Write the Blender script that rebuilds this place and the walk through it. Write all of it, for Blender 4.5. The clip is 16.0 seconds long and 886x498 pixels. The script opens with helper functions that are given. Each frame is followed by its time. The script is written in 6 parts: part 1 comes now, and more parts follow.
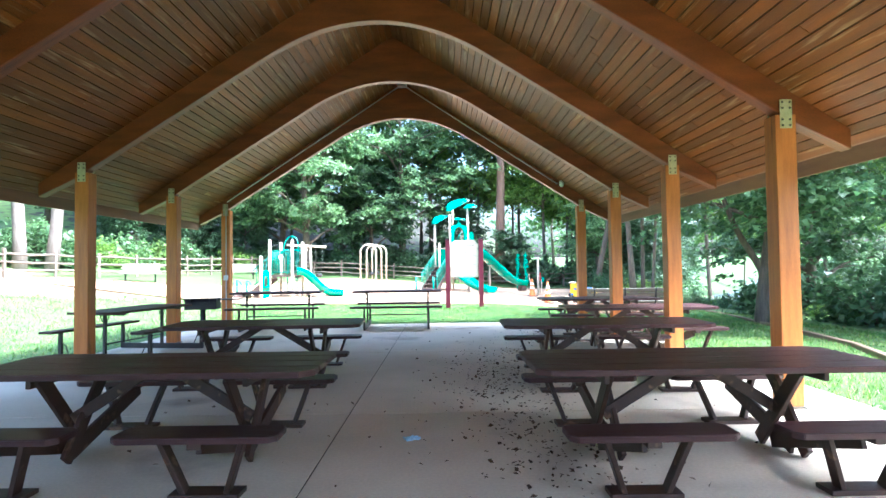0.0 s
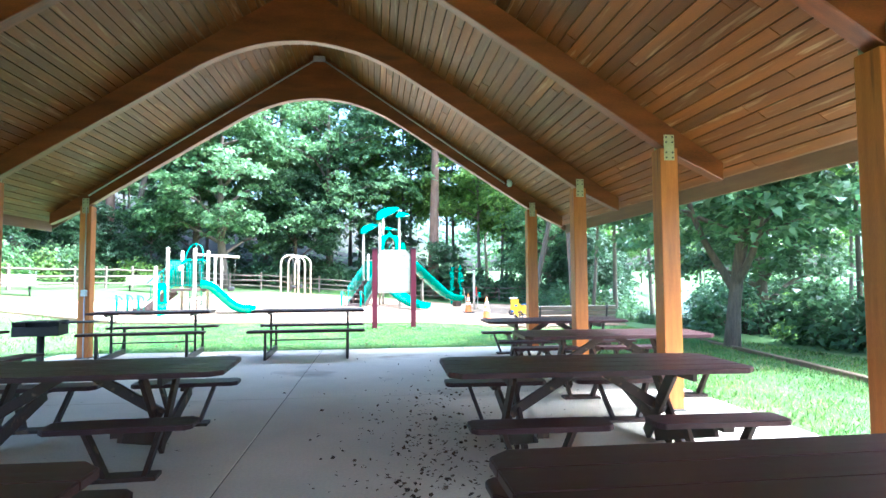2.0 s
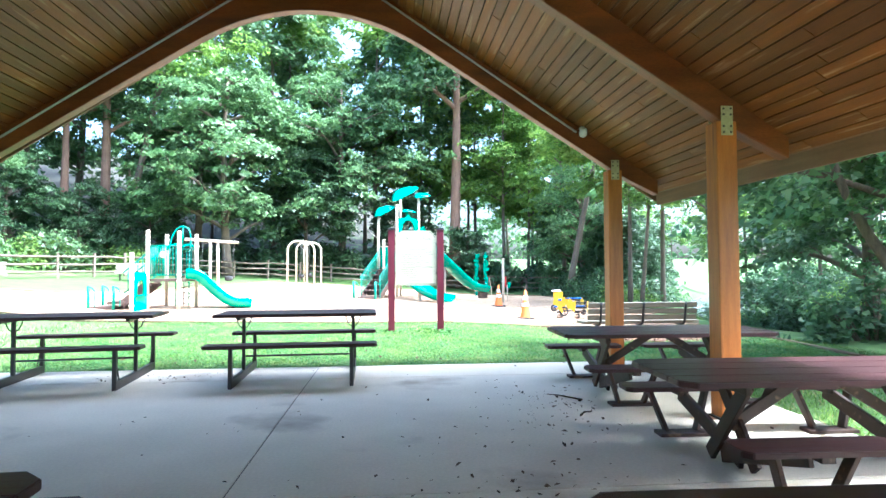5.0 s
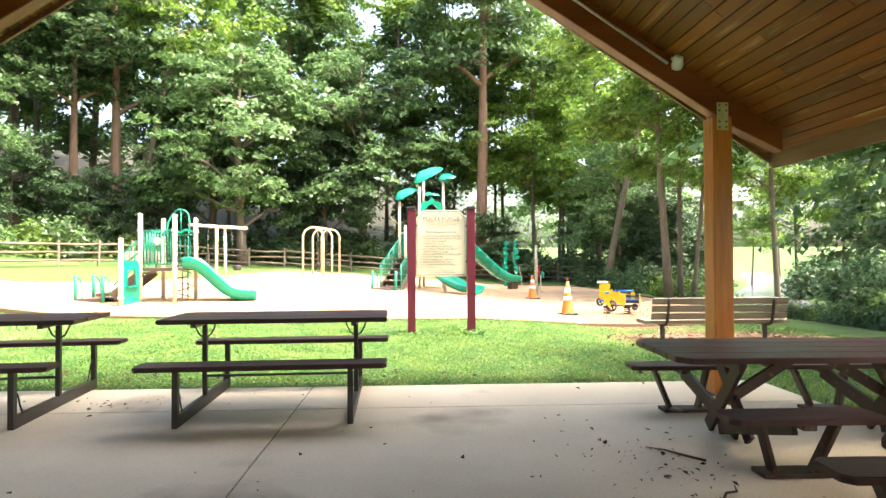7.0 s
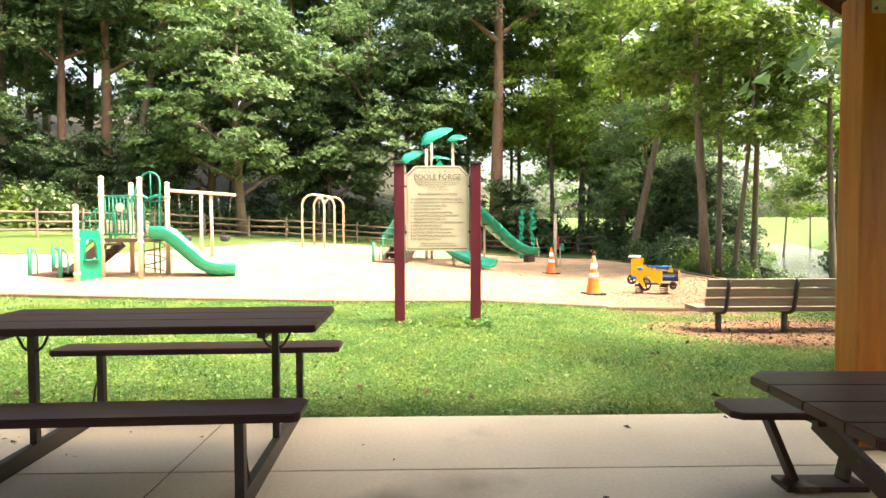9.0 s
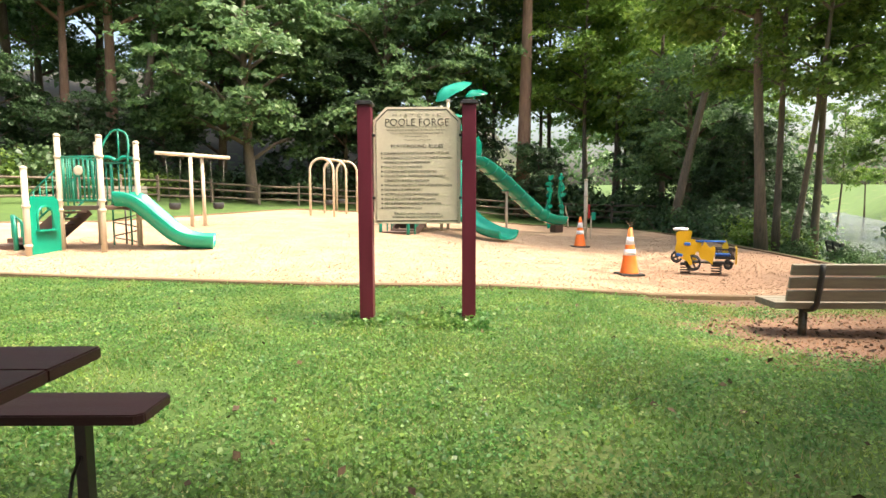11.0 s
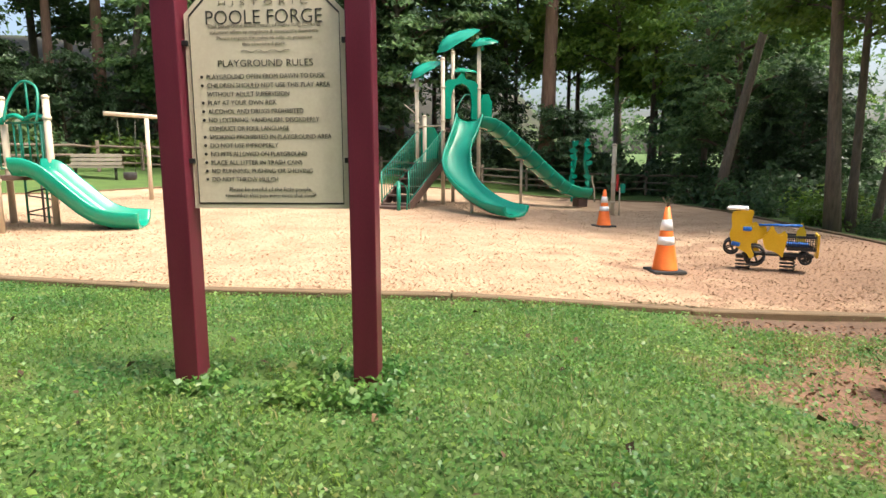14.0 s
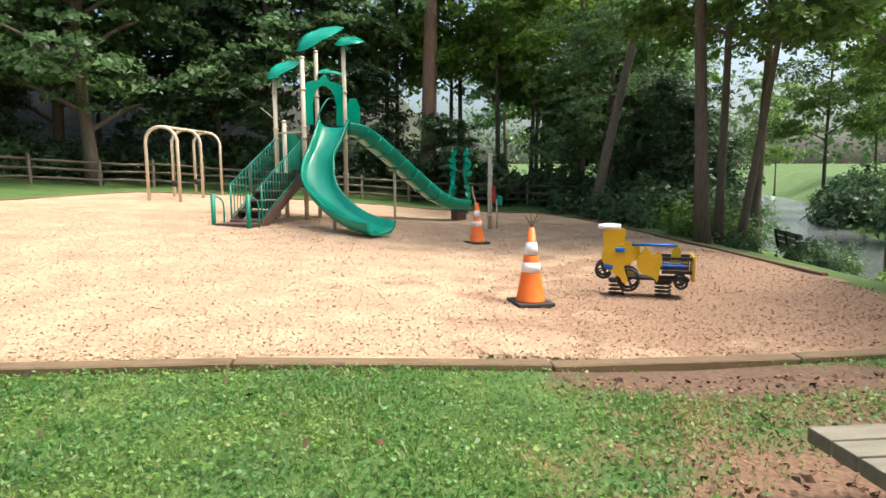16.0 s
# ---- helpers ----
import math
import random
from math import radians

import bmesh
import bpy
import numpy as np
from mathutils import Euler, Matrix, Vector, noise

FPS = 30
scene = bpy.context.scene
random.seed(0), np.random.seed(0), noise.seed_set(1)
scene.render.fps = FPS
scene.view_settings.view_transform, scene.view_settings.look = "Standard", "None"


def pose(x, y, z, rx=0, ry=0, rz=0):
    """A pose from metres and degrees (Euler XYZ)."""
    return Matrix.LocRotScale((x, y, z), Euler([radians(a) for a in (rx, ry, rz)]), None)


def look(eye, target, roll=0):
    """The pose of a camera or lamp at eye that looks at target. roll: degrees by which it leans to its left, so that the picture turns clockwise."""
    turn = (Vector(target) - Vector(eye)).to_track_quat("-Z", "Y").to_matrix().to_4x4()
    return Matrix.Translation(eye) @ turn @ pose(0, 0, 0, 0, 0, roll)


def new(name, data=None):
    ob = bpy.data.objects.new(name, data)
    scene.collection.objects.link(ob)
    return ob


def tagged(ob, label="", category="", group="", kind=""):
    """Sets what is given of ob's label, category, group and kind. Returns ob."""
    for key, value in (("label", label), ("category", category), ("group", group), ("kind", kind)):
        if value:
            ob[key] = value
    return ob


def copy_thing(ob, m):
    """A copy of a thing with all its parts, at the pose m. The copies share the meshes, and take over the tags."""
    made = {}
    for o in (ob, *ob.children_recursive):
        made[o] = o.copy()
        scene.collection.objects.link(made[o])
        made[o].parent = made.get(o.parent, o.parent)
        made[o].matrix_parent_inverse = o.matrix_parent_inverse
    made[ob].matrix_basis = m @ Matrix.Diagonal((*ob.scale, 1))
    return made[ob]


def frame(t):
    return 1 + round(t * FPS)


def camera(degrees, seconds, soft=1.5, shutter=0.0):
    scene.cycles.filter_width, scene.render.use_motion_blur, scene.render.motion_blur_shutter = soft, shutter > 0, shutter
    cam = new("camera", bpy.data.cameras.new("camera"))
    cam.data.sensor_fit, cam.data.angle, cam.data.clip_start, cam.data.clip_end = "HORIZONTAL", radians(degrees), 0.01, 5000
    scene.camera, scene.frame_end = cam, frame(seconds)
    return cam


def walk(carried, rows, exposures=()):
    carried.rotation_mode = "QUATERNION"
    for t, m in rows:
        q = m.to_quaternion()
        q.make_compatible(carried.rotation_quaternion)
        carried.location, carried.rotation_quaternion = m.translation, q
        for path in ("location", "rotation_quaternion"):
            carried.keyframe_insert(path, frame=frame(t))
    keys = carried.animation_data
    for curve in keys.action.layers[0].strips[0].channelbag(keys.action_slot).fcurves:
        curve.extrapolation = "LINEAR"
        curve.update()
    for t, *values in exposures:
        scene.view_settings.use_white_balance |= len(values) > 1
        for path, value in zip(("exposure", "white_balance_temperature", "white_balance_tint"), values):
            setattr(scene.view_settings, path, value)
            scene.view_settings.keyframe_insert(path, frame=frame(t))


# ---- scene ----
cam = camera(74.6, 16.0)
METRES, EYE, TILT, LEAN, TURN = 18.3, 1.48, 1.0, 0.0, 0.0
ROWS = [
    (0.0, 0.0, 0.0, 0.0, 0.01, 0.83, 0.72),
    (0.5, 0.0012, 0.0363, -0.0011, -1.08, 1.2, 0.64),
    (1.0, 0.0061, 0.0708, -0.0009, -3.25, 2.02, 0.5),
    (1.5, 0.0067, 0.1057, -0.0003, -5.34, 2.49, 0.37),
    (2.0, 0.009, 0.1412, -0.0015, -6.65, 2.09, 0.23),
    (2.5, 0.0087, 0.1765, -0.0025, -8.07, 1.39, 0.17),
    (3.0, 0.0091, 0.2077, -0.0026, -8.46, 0.84, 0.17),
    (3.5, 0.0115, 0.2417, -0.0024, -8.25, 0.76, 0.13),
    (4.0, 0.0101, 0.276, -0.0011, -7.06, 0.95, 0.14),
    (6.5, 0.0081, 0.4434, -0.0064, -3.29, 0.48, 0.21),
    (7.0, 0.0124, 0.4761, -0.0068, -2.73, -0.17, 0.22),
    (7.5, 0.0146, 0.5086, -0.0069, -2.41, -0.94, 0.23),
    (8.0, 0.0229, 0.5405, -0.0079, -1.68, -1.67, 0.23),
    (8.5, 0.027, 0.5724, -0.0095, -1.64, -2.25, 0.22),
    (9.0, 0.0346, 0.6043, -0.01, -1.09, -3.09, 0.17),
    (11.5, 0.0736, 0.7574, -0.0147, 2.94, -6.47, 0.21),
    (12.0, 0.0803, 0.7857, -0.0148, 4.31, -6.1, 0.25),
    (12.5, 0.0868, 0.8112, -0.0153, 6.76, -6.52, 0.28),
    (13.0, 0.0952, 0.8375, -0.0156, 7.97, -7.54, 0.26),
    (13.5, 0.1006, 0.865, -0.0166, 7.22, -8.54, 0.27),
    (14.0, 0.1112, 0.8902, -0.0199, 5.09, -9.18, 0.24),
    (14.5, 0.1214, 0.9164, -0.0197, 2.04, -9.57, 0.2),
    (15.0, 0.1284, 0.9394, -0.0183, -0.6, -9.85, 0.2),
    (15.5, 0.1399, 0.9586, -0.0195, -3.1, -9.34, 0.14),
    (16.0, 0.1506, 0.9765, -0.0192, -5.17, -8.3, 0.07),
]
LIGHT = [(0.0, 3.28, 4850, 7), (1.5, 3.42, 4700, 5), (4.2, 3.32, 4500, 2), (6.4, 2.97, 6300, 7), (9.2, 2.38, 7700, 9), (11.5, 1.64, 6700, 8), (14.0, 1.28, 6500, 8), (16.0, 1.2, 6200, 6)]
walk(cam, [(t, pose(0, 0, EYE, TILT, LEAN, TURN) @ pose(METRES * x, METRES * y, METRES * z, 90 + pitch, roll, yaw)) for t, x, y, z, yaw, pitch, roll in ROWS], LIGHT)

# ---- sky and sun ----
SUN_UP, SUN_FROM = 60.0, 106.0        # elevation, and compass bearing clockwise from +y
world = bpy.data.worlds.new("sky")
world.use_nodes = True
scene.world = world
sky = world.node_tree.nodes.new("ShaderNodeTexSky")
sky.sky_type, sky.sun_disc = "NISHITA", False
sky.sun_elevation, sky.sun_rotation = radians(SUN_UP), radians(SUN_FROM)
sky.air_density, sky.dust_density = 1.0, 7.0
back = world.node_tree.nodes["Background"]
back.inputs["Strength"].default_value = 0.15
world.node_tree.links.new(sky.outputs["Color"], back.inputs["Color"])
lamp = bpy.data.lights.new("sun", "SUN")
lamp.energy, lamp.angle, lamp.color = 1.7, radians(9), (1.0, 0.96, 0.88)
sun = new("sun", lamp)
aim = Vector((math.sin(radians(SUN_FROM)) * math.cos(radians(SUN_UP)), math.cos(radians(SUN_FROM)) * math.cos(radians(SUN_UP)), math.sin(radians(SUN_UP))))
sun.matrix_basis = look(aim * 60, (0, 0, 0))


# ---- small tools ----
def smooth(a, b, v):
    k = min(1.0, max(0.0, (v - a) / (b - a)))
    return k * k * (3 - 2 * k)


RIVER = [(70, 130), (40, 72), (31.5, 57.5), (23.0, 46), (18.6, 37.2), (16.9, 32), (16.6, 26), (18.5, 16), (20, 4), (22, -30)]


def river_distance(x, y):
    best = 1e9
    for (ax, ay), (bx, by) in zip(RIVER, RIVER[1:]):
        dx, dy = bx - ax, by - ay
        k = min(1.0, max(0.0, ((x - ax) * dx + (y - ay) * dy) / (dx * dx + dy * dy)))
        best = min(best, math.hypot(x - ax - k * dx, y - ay - k * dy))
    return best


def ground_z(x, y):
    """Height of the ground: flat round the shelter, rising to the wooded slope, falling to the creek."""
    z = -0.03 + 0.09 * smooth(15.8, 19, y) - 0.22 * smooth(1.5, 5.5, x) * smooth(16, 20, y)
    z += max(0.0, y - 22) * 0.03 * min(1.2, max(0.0, (2 - x) / 8)) * (1 - smooth(60, 90, y))
    z += 0.1 * max(0.0, min(30, -9 - x)) * smooth(8, 20, y)
    z += 0.26 * max(0.0, min(y, 95) - 47) * smooth(14, 2, x) + 0.12 * max(0.0, min(30, -17 - x)) * smooth(8, 20, y)
    z += 0.045 * max(0.0, min(y, 140) - 52) * smooth(2, 14, x)
    d = river_distance(x, y)
    z = z * smooth(2.4, 7, d) - 1.15 * (1 - smooth(2.4, 7, d)) - 1.0 * (1 - smooth(0.6, 2.8, d))
    if y > 20 or x > 8 or x < -9:
        z += 0.05 * noise.noise((x * 0.3, y * 0.3, 0.0)) * (1.0 if y > 30 or x > 8 or x < -9 else 0.25)
    return z


def mesh(name, bm, material=None, shade=False):
    data = bpy.data.meshes.new(name)
    bm.to_mesh(data)
    bm.free()
    if material:
        data.materials.append(material)
    if shade:
        data.polygons.foreach_set("use_smooth", [True] * len(data.polygons))
    return data


def part(name, bm, material, parent, label="", shade=False, place=None):
    """One mesh object under a thing or a part."""
    ob = new(name, mesh(name, bm, material, shade))
    ob.parent = parent
    if place:
        ob.matrix_basis = place
    return tagged(ob, label)


def thing(name, place, label, category, group="", kind=""):
    ob = new(name)
    ob.empty_display_size = 0.2
    ob.matrix_basis = place
    return tagged(ob, label, category, group, kind)


def structure(name, bm, material, label, category="", shade=False):
    return tagged(new(name, mesh(name, bm, material, shade)), label, category or name, "", "structure")


def box(bm, x, y, z, sx, sy, sz, turn=None, bevel=0.0):
    """A box with its middle at x, y, z, turned by Euler degrees, with bevelled edges."""
    b = bmesh.new()
    bmesh.ops.create_cube(b, size=1, matrix=Matrix.Diagonal((sx, sy, sz, 1)))
    if bevel:
        bmesh.ops.bevel(b, geom=b.edges[:], offset=bevel, segments=2, affect="EDGES", profile=0.6)
    m = pose(x, y, z, *(turn or (0, 0, 0)))
    return merge(bm, b, m)


def merge(bm, b, m):
    made = {v: bm.verts.new(m @ v.co) for v in b.verts}
    for f in b.faces:
        g = bm.faces.new([made[v] for v in f.verts])
        g.smooth = f.smooth
    b.free()
    return bm


def beam(bm, a, b, w, h, bevel=0.006, up=(0, 0, 1)):
    """A bar of section w x h from a to b."""
    a, b = Vector(a), Vector(b)
    d = (b - a).normalized()
    side = d.cross(Vector(up))
    if side.length < 1e-4:
        side = Vector((1, 0, 0))
    side.normalize()
    top = side.cross(d)
    c = bmesh.new()
    bmesh.ops.create_cube(c, size=1, matrix=Matrix.Diagonal(((b - a).length, w, h, 1)))
    if bevel:
        bmesh.ops.bevel(c, geom=c.edges[:], offset=bevel, segments=1, affect="EDGES")
    m = Matrix((d, side, top)).transposed().to_4x4()
    return merge(bm, c, Matrix.Translation((a + b) / 2) @ m)


def tube(bm, pts, r, sides=10, caps=True):
    """A round bar along points; r is one radius or one a point."""
    pts = [Vector(p) for p in pts]
    rs = r if isinstance(r, (list, tuple)) else [r] * len(pts)
    rings, ref = [], None
    for i, p in enumerate(pts):
        d = (pts[min(i + 1, len(pts) - 1)] - pts[max(i - 1, 0)]).normalized()
        if ref is None:
            ref = d.orthogonal().normalized()
        ref = (ref - d * ref.dot(d)).normalized()
        other = d.cross(ref)
        rings.append([bm.verts.new(p + rs[i] * (math.cos(2 * math.pi * k / sides) * ref + math.sin(2 * math.pi * k / sides) * other)) for k in range(sides)])
    for a, b in zip(rings, rings[1:]):
        for k in range(sides):
            f = bm.faces.new((a[k], a[(k + 1) % sides], b[(k + 1) % sides], b[k]))
            f.smooth = True
    if caps:
        bm.faces.new(rings[0][::-1])
        bm.faces.new(rings[-1])
    return bm


def lathe(bm, profile, x=0, y=0, z=0, sides=24, caps=True):
    rings = [[bm.verts.new((x + r * math.cos(2 * math.pi * k / sides), y + r * math.sin(2 * math.pi * k / sides), z + h)) for k in range(sides)] for r, h in profile]
    for a, b in zip(rings, rings[1:]):
        for k in range(sides):
            f = bm.faces.new((a[k], a[(k + 1) % sides], b[(k + 1) % sides], b[k]))
            f.smooth = True
    if caps:
        bm.faces.new(rings[0][::-1])
        bm.faces.new(rings[-1])
    return bm


def arc(cx, cz, r, a0, a1, n=10):
    return [(cx + r * math.cos(radians(a0 + (a1 - a0) * i / n)), cz + r * math.sin(radians(a0 + (a1 - a0) * i / n))) for i in range(n + 1)]


def slab_of(bm, outline, thick, m=None):
    """A plate from an outline in its local x-y plane, thick along z."""
    b = bmesh.new()
    lo = [b.verts.new((x, y, 0)) for x, y in outline]
    hi = [b.verts.new((x, y, thick)) for x, y in outline]
    b.faces.new(lo[::-1])
    b.faces.new(hi)
    n = len(outline)
    for i in range(n):
        b.faces.new((lo[i], lo[(i + 1) % n], hi[(i + 1) % n], hi[i]))
    return merge(bm, b, m or Matrix())


B = bmesh.new


# ---- materials ----
def material(name, low, high, scale=6.0, rough=0.7, bump=0.15, grain=(1, 1, 1), metal=0.0, island=0.0, fine=60.0, spots=None, spec=0.5, coords="Object", mid=0.5, worn=()):
    """A surface that varies at two scales between two colours; grain stretches it; spots are (colour, scale, edge)."""
    mat = bpy.data.materials.new(name)
    mat.use_nodes = True
    nodes, links = mat.node_tree.nodes, mat.node_tree.links
    shader = nodes["Principled BSDF"]
    shader.inputs["Metallic"].default_value = metal
    shader.inputs["Specular IOR Level"].default_value = spec
    where = nodes.new("ShaderNodeTexCoord")
    stretch = nodes.new("ShaderNodeMapping")
    stretch.inputs["Scale"].default_value = grain
    links.new(where.outputs[coords], stretch.inputs["Vector"])
    vector = stretch.outputs["Vector"]
    if island:
        per = nodes.new("ShaderNodeNewGeometry")
        push = nodes.new("ShaderNodeVectorMath")
        push.operation = "MULTIPLY_ADD"
        push.inputs[1].default_value = (7.3, 3.1, 5.7)
        links.new(per.outputs["Random Per Island"], push.inputs[0])
        links.new(vector, push.inputs[2])
        vector = push.outputs["Vector"]
    big = nodes.new("ShaderNodeTexNoise")
    big.inputs["Scale"].default_value, big.inputs["Detail"].default_value = scale, 5
    small = nodes.new("ShaderNodeTexNoise")
    small.inputs["Scale"].default_value, small.inputs["Detail"].default_value = fine, 3
    links.new(vector, big.inputs["Vector"])
    links.new(vector, small.inputs["Vector"])
    both = nodes.new("ShaderNodeMix")
    both.data_type = "FLOAT"
    both.inputs[0].default_value = 0.4
    links.new(big.outputs["Fac"], both.inputs[2])
    links.new(small.outputs["Fac"], both.inputs[3])
    ramp = nodes.new("ShaderNodeValToRGB")
    ramp.color_ramp.elements[0].position, ramp.color_ramp.elements[1].position = mid - 0.18, mid + 0.18
    ramp.color_ramp.elements[0].color, ramp.color_ramp.elements[1].color = (*low, 1), (*high, 1)
    links.new(both.outputs[0], ramp.inputs["Fac"])
    colour = ramp.outputs["Color"]
    if spots:
        blot = nodes.new("ShaderNodeTexNoise")
        blot.inputs["Scale"].default_value, blot.inputs["Detail"].default_value = spots[1], 6
        links.new(vector, blot.inputs["Vector"])
        cut = nodes.new("ShaderNodeValToRGB")
        cut.color_ramp.elements[0].position, cut.color_ramp.elements[1].position = spots[2], spots[2] + 0.12
        links.new(blot.outputs["Fac"], cut.inputs["Fac"])
        paint = nodes.new("ShaderNodeMix")
        paint.data_type = "RGBA"
        paint.inputs[7].default_value = (*spots[0], 1)
        links.new(cut.outputs["Color"], paint.inputs[0])
        links.new(colour, paint.inputs[6])
        colour = paint.outputs[2]
    for wx, wy, rx, ry, bare in worn:
        centre = nodes.new("ShaderNodeMapping")
        centre.vector_type = "POINT"
        centre.inputs["Location"].default_value = (-wx / rx, -wy / ry, 0)
        centre.inputs["Scale"].default_value = (1 / rx, 1 / ry, 0)
        links.new(where.outputs[coords], centre.inputs["Vector"])
        ball = nodes.new("ShaderNodeVectorMath")
        ball.operation = "LENGTH"
        links.new(centre.outputs["Vector"], ball.inputs[0])
        ragged = nodes.new("ShaderNodeTexNoise")
        ragged.inputs["Scale"].default_value, ragged.inputs["Detail"].default_value = 1.6, 8
        links.new(where.outputs[coords], ragged.inputs["Vector"])
        edge = nodes.new("ShaderNodeMath")
        edge.operation = "MULTIPLY_ADD"
        edge.inputs[1].default_value = 1.5
        links.new(ragged.outputs["Fac"], edge.inputs[0])
        links.new(ball.outputs["Value"], edge.inputs[2])
        inside = nodes.new("ShaderNodeMapRange")
        inside.inputs["From Min"].default_value, inside.inputs["From Max"].default_value = 1.85, 1.6
        links.new(edge.outputs["Value"], inside.inputs["Value"])
        soil = nodes.new("ShaderNodeMix")
        soil.data_type = "RGBA"
        links.new(inside.outputs["Result"], soil.inputs[0])
        links.new(colour, soil.inputs[6])
        earth = nodes.new("ShaderNodeValToRGB")
        earth.color_ramp.elements[0].position, earth.color_ramp.elements[1].position = 0.35, 0.65
        earth.color_ramp.elements[0].color = (*[0.55 * v for v in bare], 1)
        earth.color_ramp.elements[1].color = (*bare, 1)
        links.new(small.outputs["Fac"], earth.inputs["Fac"])
        links.new(earth.outputs["Color"], soil.inputs[7])
        colour = soil.outputs[2]
    if island:
        tone = nodes.new("ShaderNodeHueSaturation")
        span = nodes.new("ShaderNodeMapRange")
        span.inputs["To Min"].default_value, span.inputs["To Max"].default_value = 1 - island, 1 + island
        links.new(per.outputs["Random Per Island"], span.inputs["Value"])
        links.new(span.outputs["Result"], tone.inputs["Value"])
        links.new(colour, tone.inputs["Color"])
        colour = tone.outputs["Color"]
    links.new(colour, shader.inputs["Base Color"])
    dull = nodes.new("ShaderNodeMapRange")
    dull.inputs["To Min"].default_value, dull.inputs["To Max"].default_value = max(0.02, rough - 0.12), min(1, rough + 0.12)
    links.new(big.outputs["Fac"], dull.inputs["Value"])
    links.new(dull.outputs["Result"], shader.inputs["Roughness"])
    relief = nodes.new("ShaderNodeBump")
    relief.inputs["Strength"].default_value, relief.inputs["Distance"].default_value = bump, 0.01
    links.new(both.outputs[0], relief.inputs["Height"])
    links.new(relief.outputs["Normal"], shader.inputs["Normal"])
    return mat


def leaf_material(name, low, high, straw=None):
    """Leaves: each of its own green, with light passing through."""
    mat = bpy.data.materials.new(name)
    mat.use_nodes = True
    nodes, links = mat.node_tree.nodes, mat.node_tree.links
    shader = nodes["Principled BSDF"]
    shader.inputs["Roughness"].default_value = 0.42
    shader.inputs["Specular IOR Level"].default_value = 0.5
    per = nodes.new("ShaderNodeNewGeometry")
    ramp = nodes.new("ShaderNodeValToRGB")
    ramp.color_ramp.elements[0].color, ramp.color_ramp.elements[1].color = (*low, 1), (*high, 1)
    links.new(per.outputs["Random Per Island"], ramp.inputs["Fac"])
    who = nodes.new("ShaderNodeObjectInfo")
    span = nodes.new("ShaderNodeMapRange")
    span.inputs["To Min"].default_value, span.inputs["To Max"].default_value = 0.75, 1.25
    links.new(who.outputs["Random"], span.inputs["Value"])
    tone = nodes.new("ShaderNodeHueSaturation")
    links.new(span.outputs["Result"], tone.inputs["Value"])
    links.new(ramp.outputs["Color"], tone.inputs["Color"])
    if straw:           # dry blades here and there, and patches of lusher and poorer growth
        ramp.color_ramp.elements[1].position = 0.86
        ramp.color_ramp.elements.new(0.93).color = (*straw, 1)
        where = nodes.new("ShaderNodeTexCoord")
        patch = nodes.new("ShaderNodeTexNoise")
        patch.inputs["Scale"].default_value, patch.inputs["Detail"].default_value = 1.6, 5
        links.new(where.outputs["Object"], patch.inputs["Vector"])
        hue = nodes.new("ShaderNodeMapRange")
        hue.inputs["From Min"].default_value, hue.inputs["From Max"].default_value = 0.35, 0.65
        hue.inputs["To Min"].default_value, hue.inputs["To Max"].default_value = 0.475, 0.525
        links.new(patch.outputs["Fac"], hue.inputs["Value"])
        links.new(hue.outputs["Result"], tone.inputs["Hue"])
        links.new(patch.outputs["Fac"], span.inputs["Value"])
        span.inputs["From Min"].default_value, span.inputs["From Max"].default_value = 0.3, 0.7
        span.inputs["To Min"].default_value, span.inputs["To Max"].default_value = 1.25, 0.75
    links.new(tone.outputs["Color"], shader.inputs["Base Color"])
    thin = nodes.new("ShaderNodeBsdfTranslucent")
    links.new(tone.outputs["Color"], thin.inputs["Color"])
    mix = nodes.new("ShaderNodeMixShader")
    mix.inputs[0].default_value = 0.48
    links.new(shader.outputs["BSDF"], mix.inputs[1])
    links.new(thin.outputs["BSDF"], mix.inputs[2])
    links.new(mix.outputs["Shader"], nodes["Material Output"].inputs["Surface"])
    return mat


CONCRETE = material("concrete", (0.55, 0.47, 0.34), (0.72, 0.63, 0.48), 0.9, 0.85, 0.12, fine=40, spots=((0.30, 0.24, 0.17), 0.55, 0.60))
JOINT = material("joint", (0.07, 0.06, 0.05), (0.12, 0.10, 0.08), 3, 0.9, 0.2)
POST_WOOD = material("post_wood", (0.34, 0.098, 0.012), (0.56, 0.19, 0.028), 3.0, 0.42, 0.12, (6, 6, 0.5), spots=((0.16, 0.05, 0.012), 2.2, 0.64))
BEAM_WOOD = material("beam_wood", (0.085, 0.020, 0.003), (0.255, 0.070, 0.011), 2.0, 0.38, 0.12, (0.6, 8, 3), spots=((0.08, 0.022, 0.006), 1.0, 0.6))
DECK_WOOD = material("deck_wood", (0.10, 0.030, 0.003), (0.22, 0.072, 0.008), 1.6, 0.5, 0.3, (7, 0.5, 7), island=0.3, spec=0.3, spots=((0.31, 0.175, 0.08), 2.6, 0.585))
FASCIA = material("fascia_wood", (0.16, 0.085, 0.04), (0.27, 0.15, 0.075), 2, 0.6, 0.15, (6, 0.6, 6))
# Purple-brown stain with less red, the sky's reflection on the tops mixed in.
TABLE_WOOD = material("table_stain", (0.036, 0.0145, 0.015), (0.074, 0.030, 0.030), 2.2, 0.44, 0.2, (0.8, 9, 9), spec=0.3, island=0.2, spots=((0.20, 0.12, 0.10), 2.5, 0.72))
